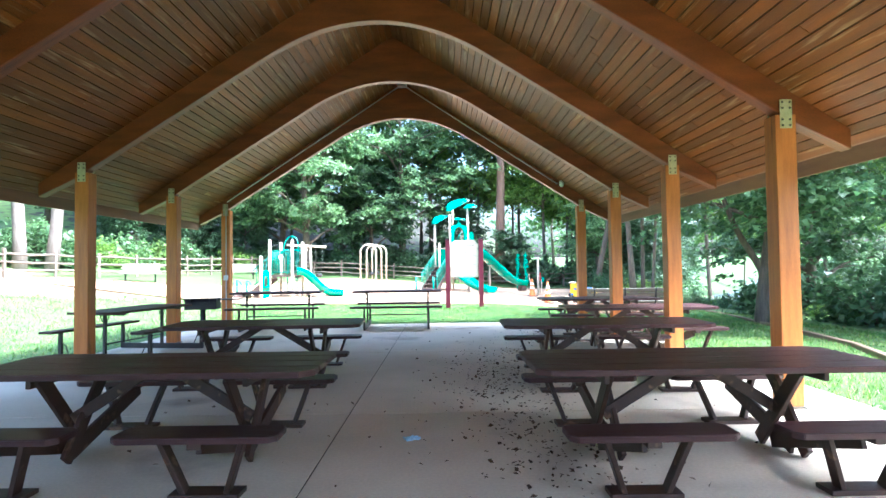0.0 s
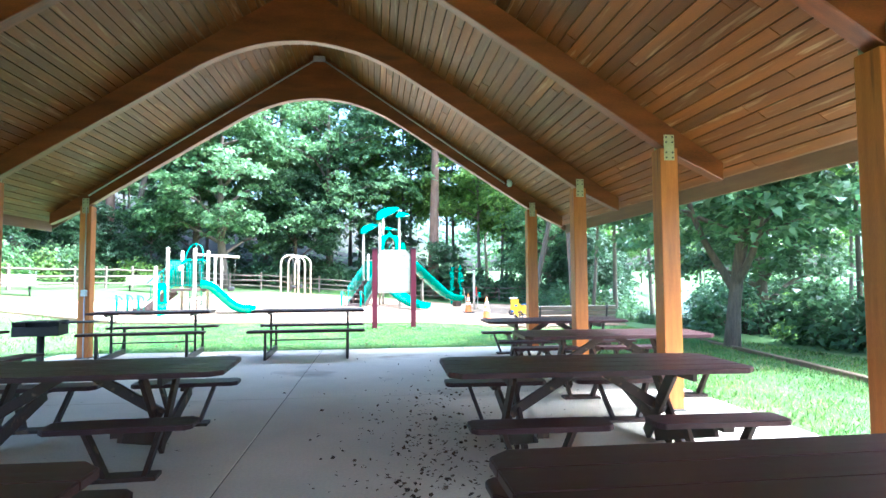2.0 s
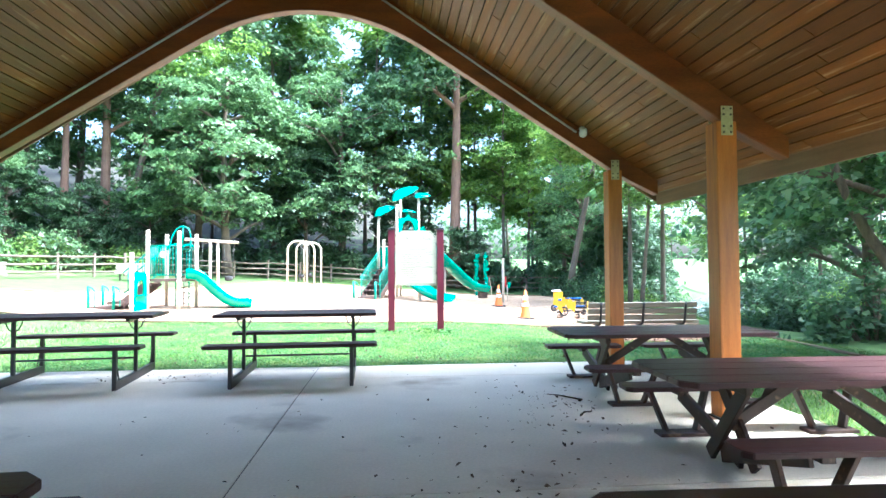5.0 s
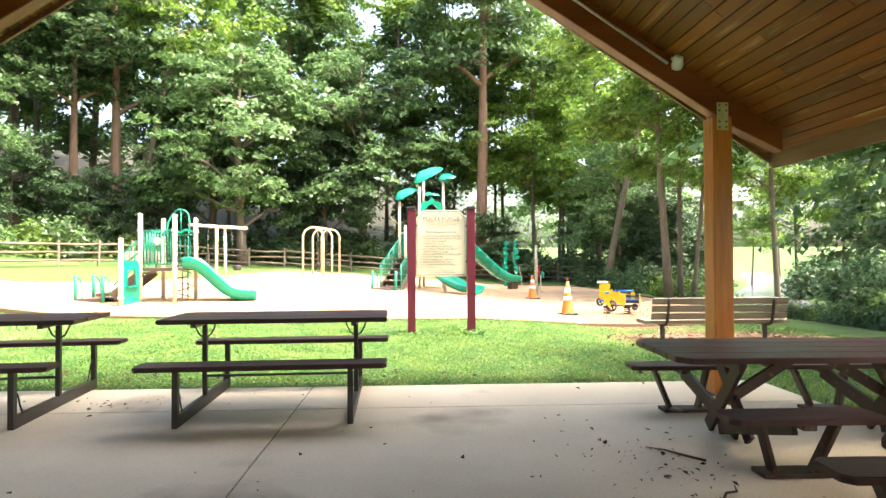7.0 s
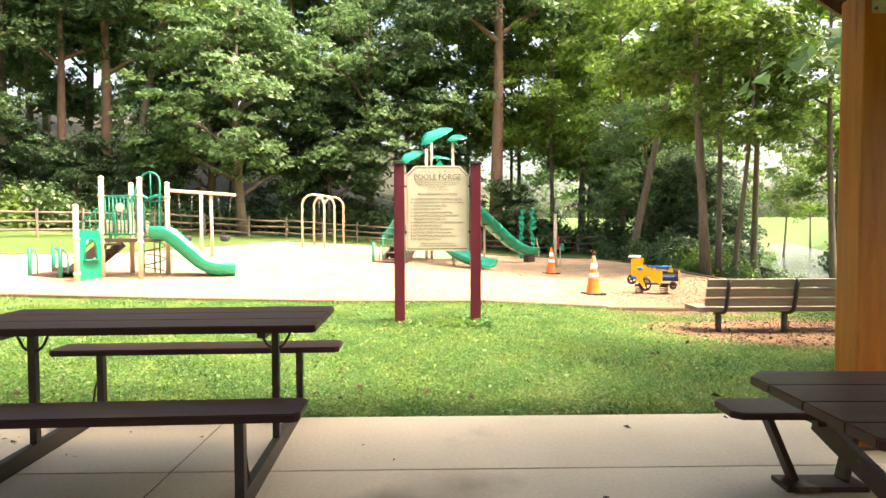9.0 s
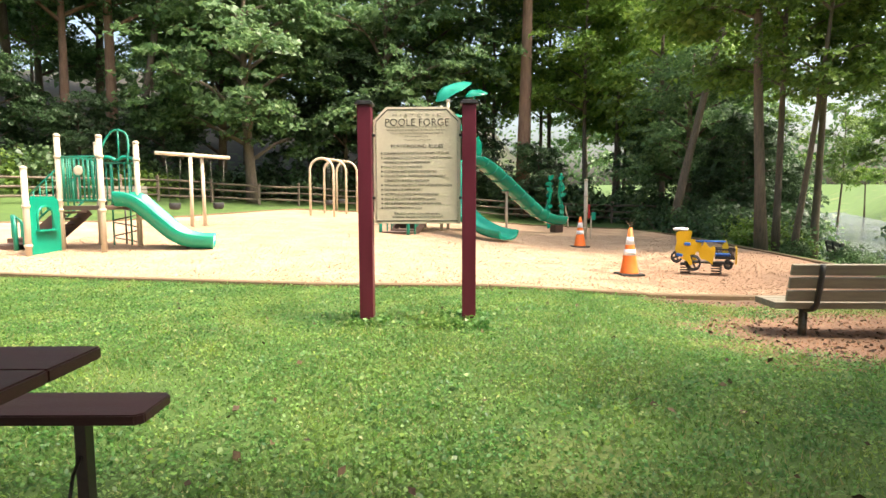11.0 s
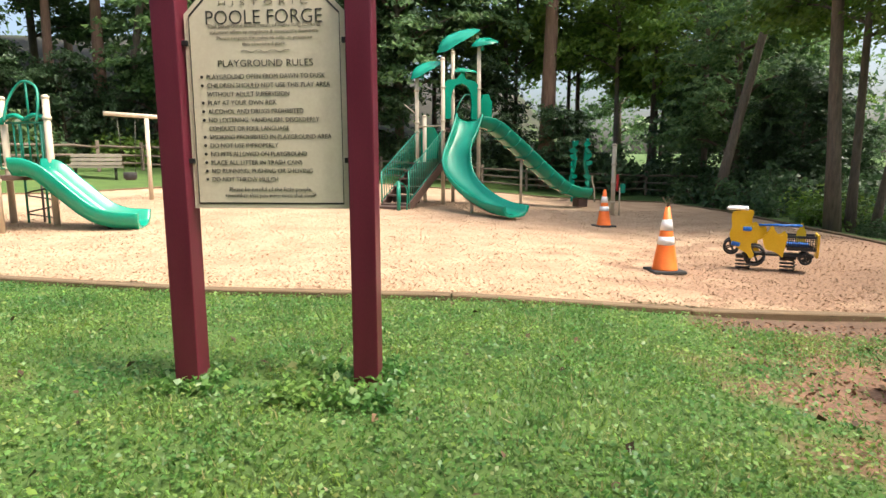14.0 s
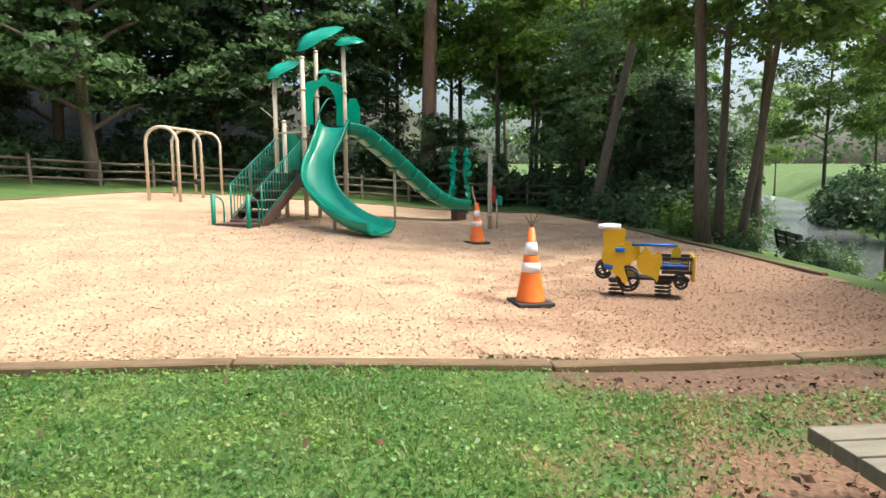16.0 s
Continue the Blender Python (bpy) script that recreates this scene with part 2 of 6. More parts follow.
LEG_WOOD = material("table_leg_stain", (0.02, 0.009, 0.006), (0.062, 0.028, 0.016), 3, 0.55, 0.25, (3, 3, 3), island=0.25, spots=((0.24, 0.14, 0.075), 2.2, 0.62))
STEEL_BROWN = material("painted_steel", (0.028, 0.022, 0.019), (0.055, 0.043, 0.036), 8, 0.45, 0.1)
GALVANIZED = material("galvanized_plate", (0.40, 0.37, 0.20), (0.55, 0.52, 0.32), 14, 0.55, 0.1, metal=0.1)
BOLT = material("bolt_steel", (0.08, 0.075, 0.06), (0.17, 0.16, 0.14), 20, 0.45, 0.1, metal=0.8)
GRASS = material("grass_ground", (0.048, 0.092, 0.018), (0.10, 0.17, 0.034), 1.2, 0.95, 0.5, fine=28, spots=((0.16, 0.17, 0.055), 0.35, 0.60), worn=((6.3, 19.9, 2.5, 1.8, (0.25, 0.14, 0.082)), (5.6, 22.0, 1.7, 0.38, (0.17, 0.10, 0.06)), (-17.0, 24.0, 5.0, 3.0, (0.36, 0.28, 0.16)), (-20, 80, 32, 31, (0.045, 0.04, 0.024))))
DIRT = material("bare_earth", (0.22, 0.115, 0.065), (0.36, 0.20, 0.12), 2.4, 0.95, 0.4, fine=45, spots=((0.13, 0.075, 0.045), 5, 0.6))
MULCH = material("wood_mulch", (0.33, 0.205, 0.12), (0.55, 0.39, 0.255), 1.4, 0.95, 0.9, fine=26, worn=((10.0, 24.5, 6.0, 5.0, (0.38, 0.23, 0.14)),))
CHIP = material("mulch_chip", (0.38, 0.25, 0.145), (0.62, 0.455, 0.30), 3, 0.9, 0.2, island=0.22, worn=((10.0, 24.5, 6.0, 5.0, (0.46, 0.29, 0.18)),))
TIMBER = material("edging_timber", (0.11, 0.07, 0.035), (0.23, 0.155, 0.085), 3, 0.85, 0.35, (1, 8, 8), spots=((0.09, 0.06, 0.035), 3, 0.6))
MAROON = material("maroon_paint", (0.090, 0.008, 0.021), (0.14, 0.016, 0.034), 2.2, 0.42, 0.1, (4, 4, 0.7), spots=((0.26, 0.07, 0.08), 6, 0.72))
BLACK = material("black_cap", (0.012, 0.012, 0.013), (0.03, 0.03, 0.03), 9, 0.5, 0.1)
BOARD = material("sign_board", (0.66, 0.56, 0.41), (0.76, 0.67, 0.51), 2, 0.45, 0.04, spots=((0.58, 0.48, 0.34), 1.8, 0.64))
INK = material("sign_ink", (0.02, 0.017, 0.014), (0.05, 0.042, 0.034), 9, 0.6, 0.05)
FADED = material("faded_ink", (0.20, 0.165, 0.12), (0.30, 0.25, 0.18), 9, 0.7, 0.05)
GREEN = material("green_plastic", (0.0, 0.22, 0.135), (0.01, 0.32, 0.20), 1.6, 0.22, 0.05, spots=((0.02, 0.36, 0.25), 1.4, 0.64))
GREEN_STEEL = material("green_coated_steel", (0.0, 0.16, 0.10), (0.008, 0.24, 0.15), 5, 0.4, 0.06)
BEIGE_STEEL = material("beige_coated_steel", (0.50, 0.41, 0.29), (0.62, 0.53, 0.40), 3, 0.42, 0.06, spots=((0.36, 0.27, 0.18), 5, 0.68))
BROWN_DECK = material("brown_coated_deck", (0.075, 0.042, 0.032), (0.13, 0.08, 0.06), 6, 0.6, 0.2)
ORANGE = material("cone_orange", (0.80, 0.14, 0.015), (0.92, 0.22, 0.03), 4, 0.5, 0.08, spots=((0.55, 0.12, 0.03), 6, 0.66))
REFLECTIVE = material("reflective_band", (0.66, 0.66, 0.68), (0.84, 0.84, 0.85), 14, 0.4, 0.1)
RUBBER = material("black_rubber", (0.02, 0.02, 0.02), (0.05, 0.048, 0.045), 12, 0.8, 0.2)
YELLOW = material("yellow_panel", (0.68, 0.40, 0.01), (0.82, 0.52, 0.03), 2.5, 0.38, 0.05, spots=((0.5, 0.3, 0.03), 5, 0.68))
BLUE = material("blue_plastic", (0.01, 0.10, 0.42), (0.02, 0.17, 0.58), 4, 0.4, 0.05)
RED = material("red_plastic", (0.45, 0.02, 0.02), (0.6, 0.04, 0.03), 4, 0.4, 0.05)
SLAT = material("bench_slat", (0.15, 0.13, 0.095), (0.27, 0.24, 0.175), 3, 0.75, 0.2, (0.8, 8, 8), island=0.12)
WHITE_PAINT = material("white_housing", (0.70, 0.70, 0.68), (0.82, 0.82, 0.80), 8, 0.4, 0.03)
CONDUIT = material("grey_conduit", (0.50, 0.49, 0.47), (0.66, 0.65, 0.62), 8, 0.4, 0.05, metal=0.4)
LENS = material("dark_lens", (0.01, 0.01, 0.012), (0.02, 0.02, 0.025), 8, 0.1, 0.0)
RAIL_WOOD = material("weathered_rail", (0.13, 0.095, 0.07), (0.25, 0.19, 0.14), 3, 0.85, 0.4, (1, 7, 7), island=0.25)
BARK = material("bark", (0.08, 0.06, 0.044), (0.20, 0.155, 0.115), 3.5, 0.95, 0.8, (5, 5, 0.8), fine=30)
RED_BARK = material("red_brown_bark", (0.12, 0.068, 0.045), (0.26, 0.16, 0.11), 2.6, 0.95, 0.8, (5, 5, 0.6), fine=26)
PALE_BARK = material("pale_bark", (0.13, 0.10, 0.08), (0.25, 0.205, 0.165), 2.5, 0.9, 0.6, (4, 4, 0.9), fine=25)
IRON = material("black_iron", (0.014, 0.013, 0.012), (0.035, 0.03, 0.027), 9, 0.6, 0.2)
LITTER_LEAF = material("dry_leaf", (0.045, 0.028, 0.015), (0.13, 0.08, 0.04), 12, 0.9, 0.2, island=0.5)
PAPER_BLUE = material("crumpled_paper", (0.25, 0.50, 0.72), (0.62, 0.78, 0.88), 18, 0.6, 0.2)
# Extra blue in these greens paints in the grey sky sheen on leaves.
FOLIAGE = leaf_material("foliage", (0.058, 0.125, 0.043), (0.175, 0.275, 0.105))
FOLIAGE_DARK = leaf_material("foliage_dark", (0.042, 0.092, 0.038), (0.110, 0.190, 0.075))
# Light green, brightened further to imitate sun glowing through the leaves.
FOLIAGE_LIGHT = leaf_material("foliage_light", (0.085, 0.17, 0.024), (0.25, 0.37, 0.07))
BLADE = leaf_material("grass_blade", (0.06, 0.13, 0.022), (0.20, 0.33, 0.06), (0.33, 0.29, 0.13))
CLOVER = leaf_material("clover_leaf", (0.06, 0.155, 0.032), (0.19, 0.37, 0.085), (0.27, 0.33, 0.11))
# Grey base is raised to stand in for sky glint on the ripples.
WATER = material("creek_water", (0.09, 0.10, 0.095), (0.17, 0.18, 0.175), 0.6, 0.2, 1.0, (1, 1, 1), fine=7, spec=1.0)


# ---- the ground ----
def lines(near, step, far):
    out, v, s = [], near[0], step
    while v < near[1]:
        out.append(v)
        v += step
    while v < far[1]:
        out.append(v)
        s *= 1.35
        v += s
    out.append(far[1])
    v, s = near[0] - step, step
    while v > far[0]:
        out.insert(0, v)
        s *= 1.35
        v -= s
    out.insert(0, far[0])
    return out


def ground():
    xs, ys = lines((-30, 36), 0.8, (-900, 900)), lines((-6, 72), 0.8, (-700, 1500))
    co = [(x, y, ground_z(x, y)) for y in ys for x in xs]
    n = len(xs)
    faces = [(j * n + i, j * n + i + 1, (j + 1) * n + i + 1, (j + 1) * n + i) for j in range(len(ys) - 1) for i in range(n - 1)]
    data = bpy.data.meshes.new("ground")
    data.from_pydata(co, [], faces)
    data.materials.append(GRASS)
    data.polygons.foreach_set("use_smooth", [True] * len(faces))
    return tagged(new("ground", data), "green mown grass with clover, rising to a wooded slope", "ground", "", "structure")


ground()

CURB = [(-17, 25.2), (-12, 24.0), (-8.2, 23.2), (-4.6, 22.6), (-1.2, 22.12), (1.6, 22.06), (4.0, 22.24), (6.2, 22.42), (8.6, 22.55)]
FAR = [(9.3, 26), (9.4, 30), (9.6, 36), (8.6, 41), (5, 43.5), (0, 44), (-4, 43.5), (-7, 41.5), (-9.2, 37), (-10.6, 32), (-12.4, 29.2), (-16, 28.2)]


def sheet(name, outline, material_, lift, label, step=0.55, kind="structure"):
    """A ground cover inside an outline, following the ground a little above it."""
    xs = [p[0] for p in outline]
    ys = [p[1] for p in outline]

    def inside(x, y):
        hit = False
        for (ax, ay), (bx, by) in zip(outline, outline[1:] + outline[:1]):
            if (ay > y) != (by > y) and x < (bx - ax) * (y - ay) / (by - ay) + ax:
                hit = not hit
        return hit

    bm, verts = B(), {}
    nx, ny = int((max(xs) - min(xs)) / step) + 2, int((max(ys) - min(ys)) / step) + 2
    for j in range(ny):
        for i in range(nx):
            cx, cy = min(xs) + (i + 0.5) * step, min(ys) + (j + 0.5) * step
            if not inside(cx, cy):
                continue
            corner = []
            for a, b in ((i, j), (i + 1, j), (i + 1, j + 1), (i, j + 1)):
                if (a, b) not in verts:
                    x, y = min(xs) + a * step, min(ys) + b * step
                    verts[a, b] = bm.verts.new((x, y, ground_z(x, y) + lift + 0.012 * noise.noise((x * 1.3, y * 1.3, 3.0))))
                corner.append(verts[a, b])
            bm.faces.new(corner).smooth = True
    return structure(name, bm, material_, label, "ground", True)


MULCH_OUTLINE = CURB + FAR
sheet("mulch_ground", [(x, y + 0.08) if i < len(CURB) else (x, y) for i, (x, y) in enumerate(MULCH_OUTLINE)], MULCH, 0.045, "tan wood mulch covering the playground", 0.28)


def water():
    bm = B()
    row = []
    for i, (x, y) in enumerate(RIVER):
        ax, ay = RIVER[max(0, i - 1)]
        bx, by = RIVER[min(len(RIVER) - 1, i + 1)]
        d = Vector((bx - ax, by - ay)).normalized()
        row.append((bm.verts.new((x - d.y * 4, y + d.x * 4, -1.25)), bm.verts.new((x + d.y * 4, y - d.x * 4, -1.25))))
    for (a, b), (c, d) in zip(row, row[1:]):
        bm.faces.new((a, b, d, c))
    bmesh.ops.recalc_face_normals(bm, faces=bm.faces[:])
    structure("water", bm, WATER, "slow shallow creek reflecting the bright sky", "creek")


water()

# ---- the shelter ----
MIDDLE, HALF, EAVE = -1.0, 4.55, 5.5      # ridge line, post line, edge of the roof
ROWS_OF_POSTS = [-5.78, -2.82, 0.14, 3.1, 6.06, 9.02, 11.98, 14.94]
SLOPE, RIDGE = 0.655, 6.28                  # underside of the roof boards at the ridge
FRONT, BACK = 15.5, -6.4


def roof_z(x):
    return RIDGE - SLOPE * abs(x - MIDDLE)


def slab():
    bm = B()
    cuts_y = [-7.0, -2.6, 1.7, 6.0, 10.3, 14.6, 15.62]
    cuts_x = [-6.35, -0.975, 4.38]
    for y0, y1 in zip(cuts_y, cuts_y[1:]):
        for x0, x1 in zip(cuts_x, cuts_x[1:]):
            box(bm, (x0 + x1) / 2, (y0 + y1) / 2, -0.06, x1 - x0 - 0.012, y1 - y0 - 0.012, 0.12, None, 0.006)
    structure("floor", bm, CONCRETE, "grey concrete slab with dirt stains and joints", "floor")
    bm = B()
    box(bm, -0.985, 4.3, -0.068, 10.7, 22.6, 0.12)
    structure("floor_joint", bm, JOINT, "dark dirt in the joints of the slab", "floor joint")


slab()


def roof():
    bm = B()
    rng = random.Random(3)
    width = 0.138
    count = int(EAVE * math.hypot(1, SLOPE) / width)
    tilt = math.degrees(math.atan(SLOPE))
    for side in (-1, 1):
        for i in range(count):
            s = (i + 0.5) * width
            x = MIDDLE + side * s / math.hypot(1, SLOPE)
            y = BACK
            while y < FRONT:
                run = rng.uniform(2.2, 4.6)
                end = min(FRONT, y + run)
                if FRONT - end < 0.5:
                    end = FRONT
                box(bm, x, (y + end) / 2, roof_z(x) + 0.025 + rng.uniform(0, 0.003), width - 0.011, end - y - 0.006, 0.04, (0, side * tilt, 0), 0.004)
                y = end
    structure("ceiling", bm, DECK_WOOD, "stained tongue and groove roof boards, worn and patchy", "ceiling")
    bm = B()
    for side in (-1, 1):
        x = MIDDLE + side * (EAVE + 0.1) / 2
        box(bm, x, (FRONT + BACK) / 2, roof_z(x) + 0.14, (EAVE + 0.12) * math.hypot(1, SLOPE), FRONT - BACK + 0.1, 0.1, (0, side * tilt, 0))
    structure("roof", bm, FASCIA, "brown roof covering above the boards", "roof")
    for side in (-1, 1):
        bm = B()
        x = MIDDLE + side * (EAVE + 0.03)
        box(bm, x, (FRONT + BACK) / 2, roof_z(x) + 0.02, 0.04, FRONT - BACK, 0.24, None, 0.004)
        structure("fascia_east" if side > 0 else "fascia_west", bm, FASCIA, "brown wooden eave board", "trim")
    for y in (FRONT + 0.02, BACK - 0.02):
        bm = B()
        for side in (-1, 1):
            beam(bm, (MIDDLE, y, roof_z(MIDDLE) + 0.06), (MIDDLE + side * (EAVE + 0.05), y, roof_z(MIDDLE + EAVE + 0.05) + 0.06), 0.035, 0.2, 0.003)
        structure("rake_front" if y > 0 else "rake_back", bm, FASCIA, "brown board along the gable edge", "trim")


roof()

POST_TOP, CURVE = 3.02, 1.7


def rafter_low(dx):
    """Underside of the curved laminated rafter at a distance from the ridge line."""
    a = abs(dx)
    straight = 5.88 - 0.632 * a
    if a < CURVE:
        straight = 5.88 - 0.632 * (a * a / (2 * CURVE) + CURVE / 2)
    if a > HALF + 0.16:
        straight += 0.09 * (a - HALF - 0.16) / 0.6
    return straight


bm = B()
lathe(bm, [(0.012, 0), (0.012, 0.007), (0.004, 0.010)], 0, 0, 0, 6)
BOLT_HEAD = mesh("bolt", bm, BOLT)


def laminated_arch(y):
    root = thing("laminated_arch", pose(0, 0, 0), "red-brown stained curved laminated timber roof arch", "roof beam", "roof arches")
    bm = B()
    span = [-(HALF + 0.68) + (2 * HALF + 1.36) * i / 60 for i in range(61)]
    rings = []
    for dx in span:
        lo, hi = rafter_low(dx), roof_z(MIDDLE + dx) + 0.004
        x, w = MIDDLE + dx, 0.085
        rings.append([bm.verts.new(p) for p in ((x, y - w + 0.01, lo), (x, y + w - 0.01, lo), (x, y + w, lo + 0.01), (x, y + w, hi), (x, y - w, hi), (x, y - w, lo + 0.01))])
    for a, b in zip(rings, rings[1:]):
        for k in range(6):
            bm.faces.new((a[k], b[k], b[(k + 1) % 6], a[(k + 1) % 6]))
    bm.faces.new(rings[0])
    bm.faces.new(rings[-1][::-1])
    bmesh.ops.recalc_face_normals(bm, faces=bm.faces[:])
    part("rafter", bm, BEAM_WOOD, root)
    for side in (-1, 1):
        for face in (-1, 1):
            x = MIDDLE + side * HALF
            bm = B()
            box(bm, x, y + face * 0.1135, POST_TOP, 0.125, 0.007, 0.30, None, 0.002)
            plate = part("steel_plate", bm, GALVANIZED, root, "galvanized steel connector plate")
            for dx in (-0.038, 0.038):
                for dz in (-0.12, -0.06, 0.06, 0.12):
                    bolt = new("bolt", BOLT_HEAD)
                    bolt.parent = plate
                    bolt.matrix_basis = pose(x + dx, y + face * 0.117, POST_TOP + dz, 90 * -face, 0, 0)
    return root


def post(x, y):
    root = thing("timber_post", pose(x, y, 0), "orange-brown stained square laminated timber post", "post", "shelter posts")
    low = rafter_low(HALF)
    bm = B()
    box(bm, 0, 0, (low + 0.012) / 2 + 0.01, 0.215, 0.215, low - 0.008, None, 0.012)
    part("shaft", bm, POST_WOOD, root)
    bm = B()
    box(bm, 0, 0, 0.012, 0.25, 0.25, 0.02, None, 0.003)
    part("base_plate", bm, BOLT, root, "dark steel base plate")
    return root


for row_y in ROWS_OF_POSTS:
    laminated_arch(row_y)
    for side in (-1, 1):
        post(MIDDLE + side * HALF, row_y)


# ---- wooden picnic tables ----
def plank_plate(x0, x1, y0, y1, z, thick, clip, boards):
    """Boards side by side with clipped outer corners."""
    out = []
    w = (y1 - y0) / boards
    for i in range(boards):
        a, b = y0 + i * w + 0.001, y0 + (i + 1) * w - 0.001
        lo, hi = clip if i == 0 else 0, clip if i == boards - 1 else 0
        shape = [(x0 + lo, a), (x1 - lo, a)] + ([(x1, a + lo)] if lo else []) + ([(x1, b - hi)] if hi else []) + [(x1 - hi, b), (x0 + hi, b)]
        shape += ([(x0, b - hi)] if hi else []) + ([(x0, a + lo)] if lo else [])
        bm = B()
        slab_of(bm, shape, thick, Matrix.Translation((0, 0, z)))
        bmesh.ops.bevel(bm, geom=bm.edges[:], offset=0.006, segments=2, affect="EDGES")
        out.append(bm)
    return out


def wooden_table(x, y, turn=0.0, like=None):
    if like:
        return copy_thing(like, pose(x, y, 0, 0, 0, turn))
    root = thing("picnic_table", pose(x, y, 0, 0, 0, turn), "dark purple-brown stained wooden picnic table with four seats", "picnic table", "wooden picnic tables")
    L, W, H = 2.64, 1.06, 0.745
    for bm in plank_plate(-L / 2, L / 2, -W / 2, W / 2, H - 0.045, 0.045, 0.10, 4):
        part("tabletop_board", bm, TABLE_WOOD, root)
    for sx in (-1, 1):
        for sy in (-1, 1):
            x0, x1 = (0.16, 1.22) if sx > 0 else (-1.22, -0.16)
            for bm in plank_plate(x0, x1, sy * 0.93 - 0.15, sy * 0.93 + 0.15, 0.40, 0.042, 0.05, 1):
                part("seat", bm, TABLE_WOOD, root)
            mid = sx * 0.70
            for k in (-1, 1):          # splayed seat legs
                bm = B()
                beam(bm, (mid + k * 0.27, sy * 0.93, 0.40), (mid + k * 0.14, sy * 0.86, 0.03), 0.035, 0.09, 0.004, (0, 1, 0))
                part("leg", bm, LEG_WOOD, root)
            bm = B()                    # foot board under each seat
            box(bm, mid, sy * 0.84, 0.016, 0.46, 0.17, 0.032, None, 0.004)
            part("foot", bm, LEG_WOOD, root)
            bm = B()                    # cleat under the seat
            beam(bm, (mid, sy * 0.79, 0.38), (mid, sy * 1.06, 0.38), 0.09, 0.04, 0.003)
            part("cleat", bm, LEG_WOOD, root)
        mid = sx * 0.70
        for k in (-1, 1):               # crossing struts from seat to table
            bm = B()
            beam(bm, (mid - k * 0.022, -k * 0.92, 0.36), (mid - k * 0.022, k * 0.10, 0.06), 0.038, 0.13, 0.005)
            part("strut", bm, LEG_WOOD, root)
            bm = B()
            beam(bm, (mid + k * 0.06, k * 0.34, H - 0.05), (mid + k * 0.06, -k * 0.22, 0.03), 0.038, 0.12, 0.005)
            part("strut", bm, LEG_WOOD, root)
        bm = B()
        beam(bm, (sx * 0.80, -W / 2 + 0.12, H - 0.085), (sx * 0.80, W / 2 - 0.12, H - 0.085), 0.04, 0.08, 0.004)
        part("batten", bm, LEG_WOOD, root)
        bm = B()                        # long brace up to the middle of the top
        beam(bm, (sx * 0.72, 0, 0.30), (sx * 0.10, 0, H - 0.06), 0.09, 0.04, 0.004, (0, 1, 0))
        part("brace", bm, LEG_WOOD, root)
    return root


table = wooden_table(1.97, 4.65, 0.5)
for x, y, turn in ((2.09, 7.75, -1.5), (3.48, 10.6, -2.0), (3.53, 13.45, -1.5), (-2.27, 4.72, 0.0), (-2.46, 8.15, 3.0)):
    wooden_table(x, y, turn, table)


# ---- steel-framed picnic tables ----
def steel_table(x, y, turn=0.0, like=None):
    if like:
        return copy_thing(like, pose(x, y, 0, 0, 0, turn))
    root = thing("steel_picnic_table", pose(x, y, 0, 0, 0, turn), "dark brown picnic table with a plank top on a steel frame", "picnic table", "steel picnic tables")
    L, H, S = 2.2, 0.92, 0.565
    for bm in plank_plate(-L / 2, L / 2, -0.43, 0.43, H - 0.045, 0.045, 0.0, 3):
        part("tabletop_board", bm, TABLE_WOOD, root)
    for sy in (-1, 1):
        for bm in plank_plate(-L / 2, L / 2, sy * 0.82 - 0.145, sy * 0.82 + 0.145, S - 0.045, 0.045, 0.03, 1):
            part("seat", bm, TABLE_WOOD, root)
    for sx in (-1, 1):
        x0 = sx * 0.77
        bm = B()
        box(bm, x0, 0, 0.055, 0.05, 1.68, 0.11, None, 0.004)
        part("base_rail", bm, STEEL_BROWN, root)
        for sy in (-1, 1):
            bm = B()
            box(bm, x0, sy * 0.82, (S - 0.045) / 2, 0.05, 0.06, S - 0.045, None, 0.004)
            part("leg", bm, STEEL_BROWN, root)
            bm = B()
            tube(bm, [(x0, sy * 0.79, 0.34), (x0, sy * 0.73, 0.28), (x0, sy * 0.70, 0.19), (x0, sy * 0.66, 0.11)], 0.008, 6)
            part("brace", bm, STEEL_BROWN, root)
        for sy in (0.0,):
            bm = B()
            box(bm, x0, sy, (H - 0.045) / 2, 0.045, 0.05, H - 0.045, None, 0.004)
            part("leg", bm, STEEL_BROWN, root)
        bm = B()
        box(bm, x0, 0, H - 0.065, 0.05, 0.74, 0.04, None, 0.003)
        part("top_rail", bm, STEEL_BROWN, root)
        for k in (-1, 1):
            bm = B()
            tube(bm, [(x0 + k * 0.02, 0, 0.70), (x0 + k * 0.06, 0, 0.73), (x0 + k * 0.09, 0, 0.79), (x0 + k * 0.11, 0, 0.85)], 0.009, 6)
            part("brace", bm, STEEL_BROWN, root)
    bm = B()
    tube(bm, [(-0.77, 0, 0.30), (0.77, 0, 0.30)], 0.014, 8)
    part("stretcher", bm, STEEL_BROWN, root)
    return root


steel = steel_table(-1.17, 14.86, 2.2)
steel_table(-4.2, 14.8, 6.0, steel)
low_table = steel_table(-5.55, 10.5, 82.0, steel)
low_table.matrix_basis = low_table.matrix_basis @ Matrix.Diagonal((1, 1, 0.9, 1))


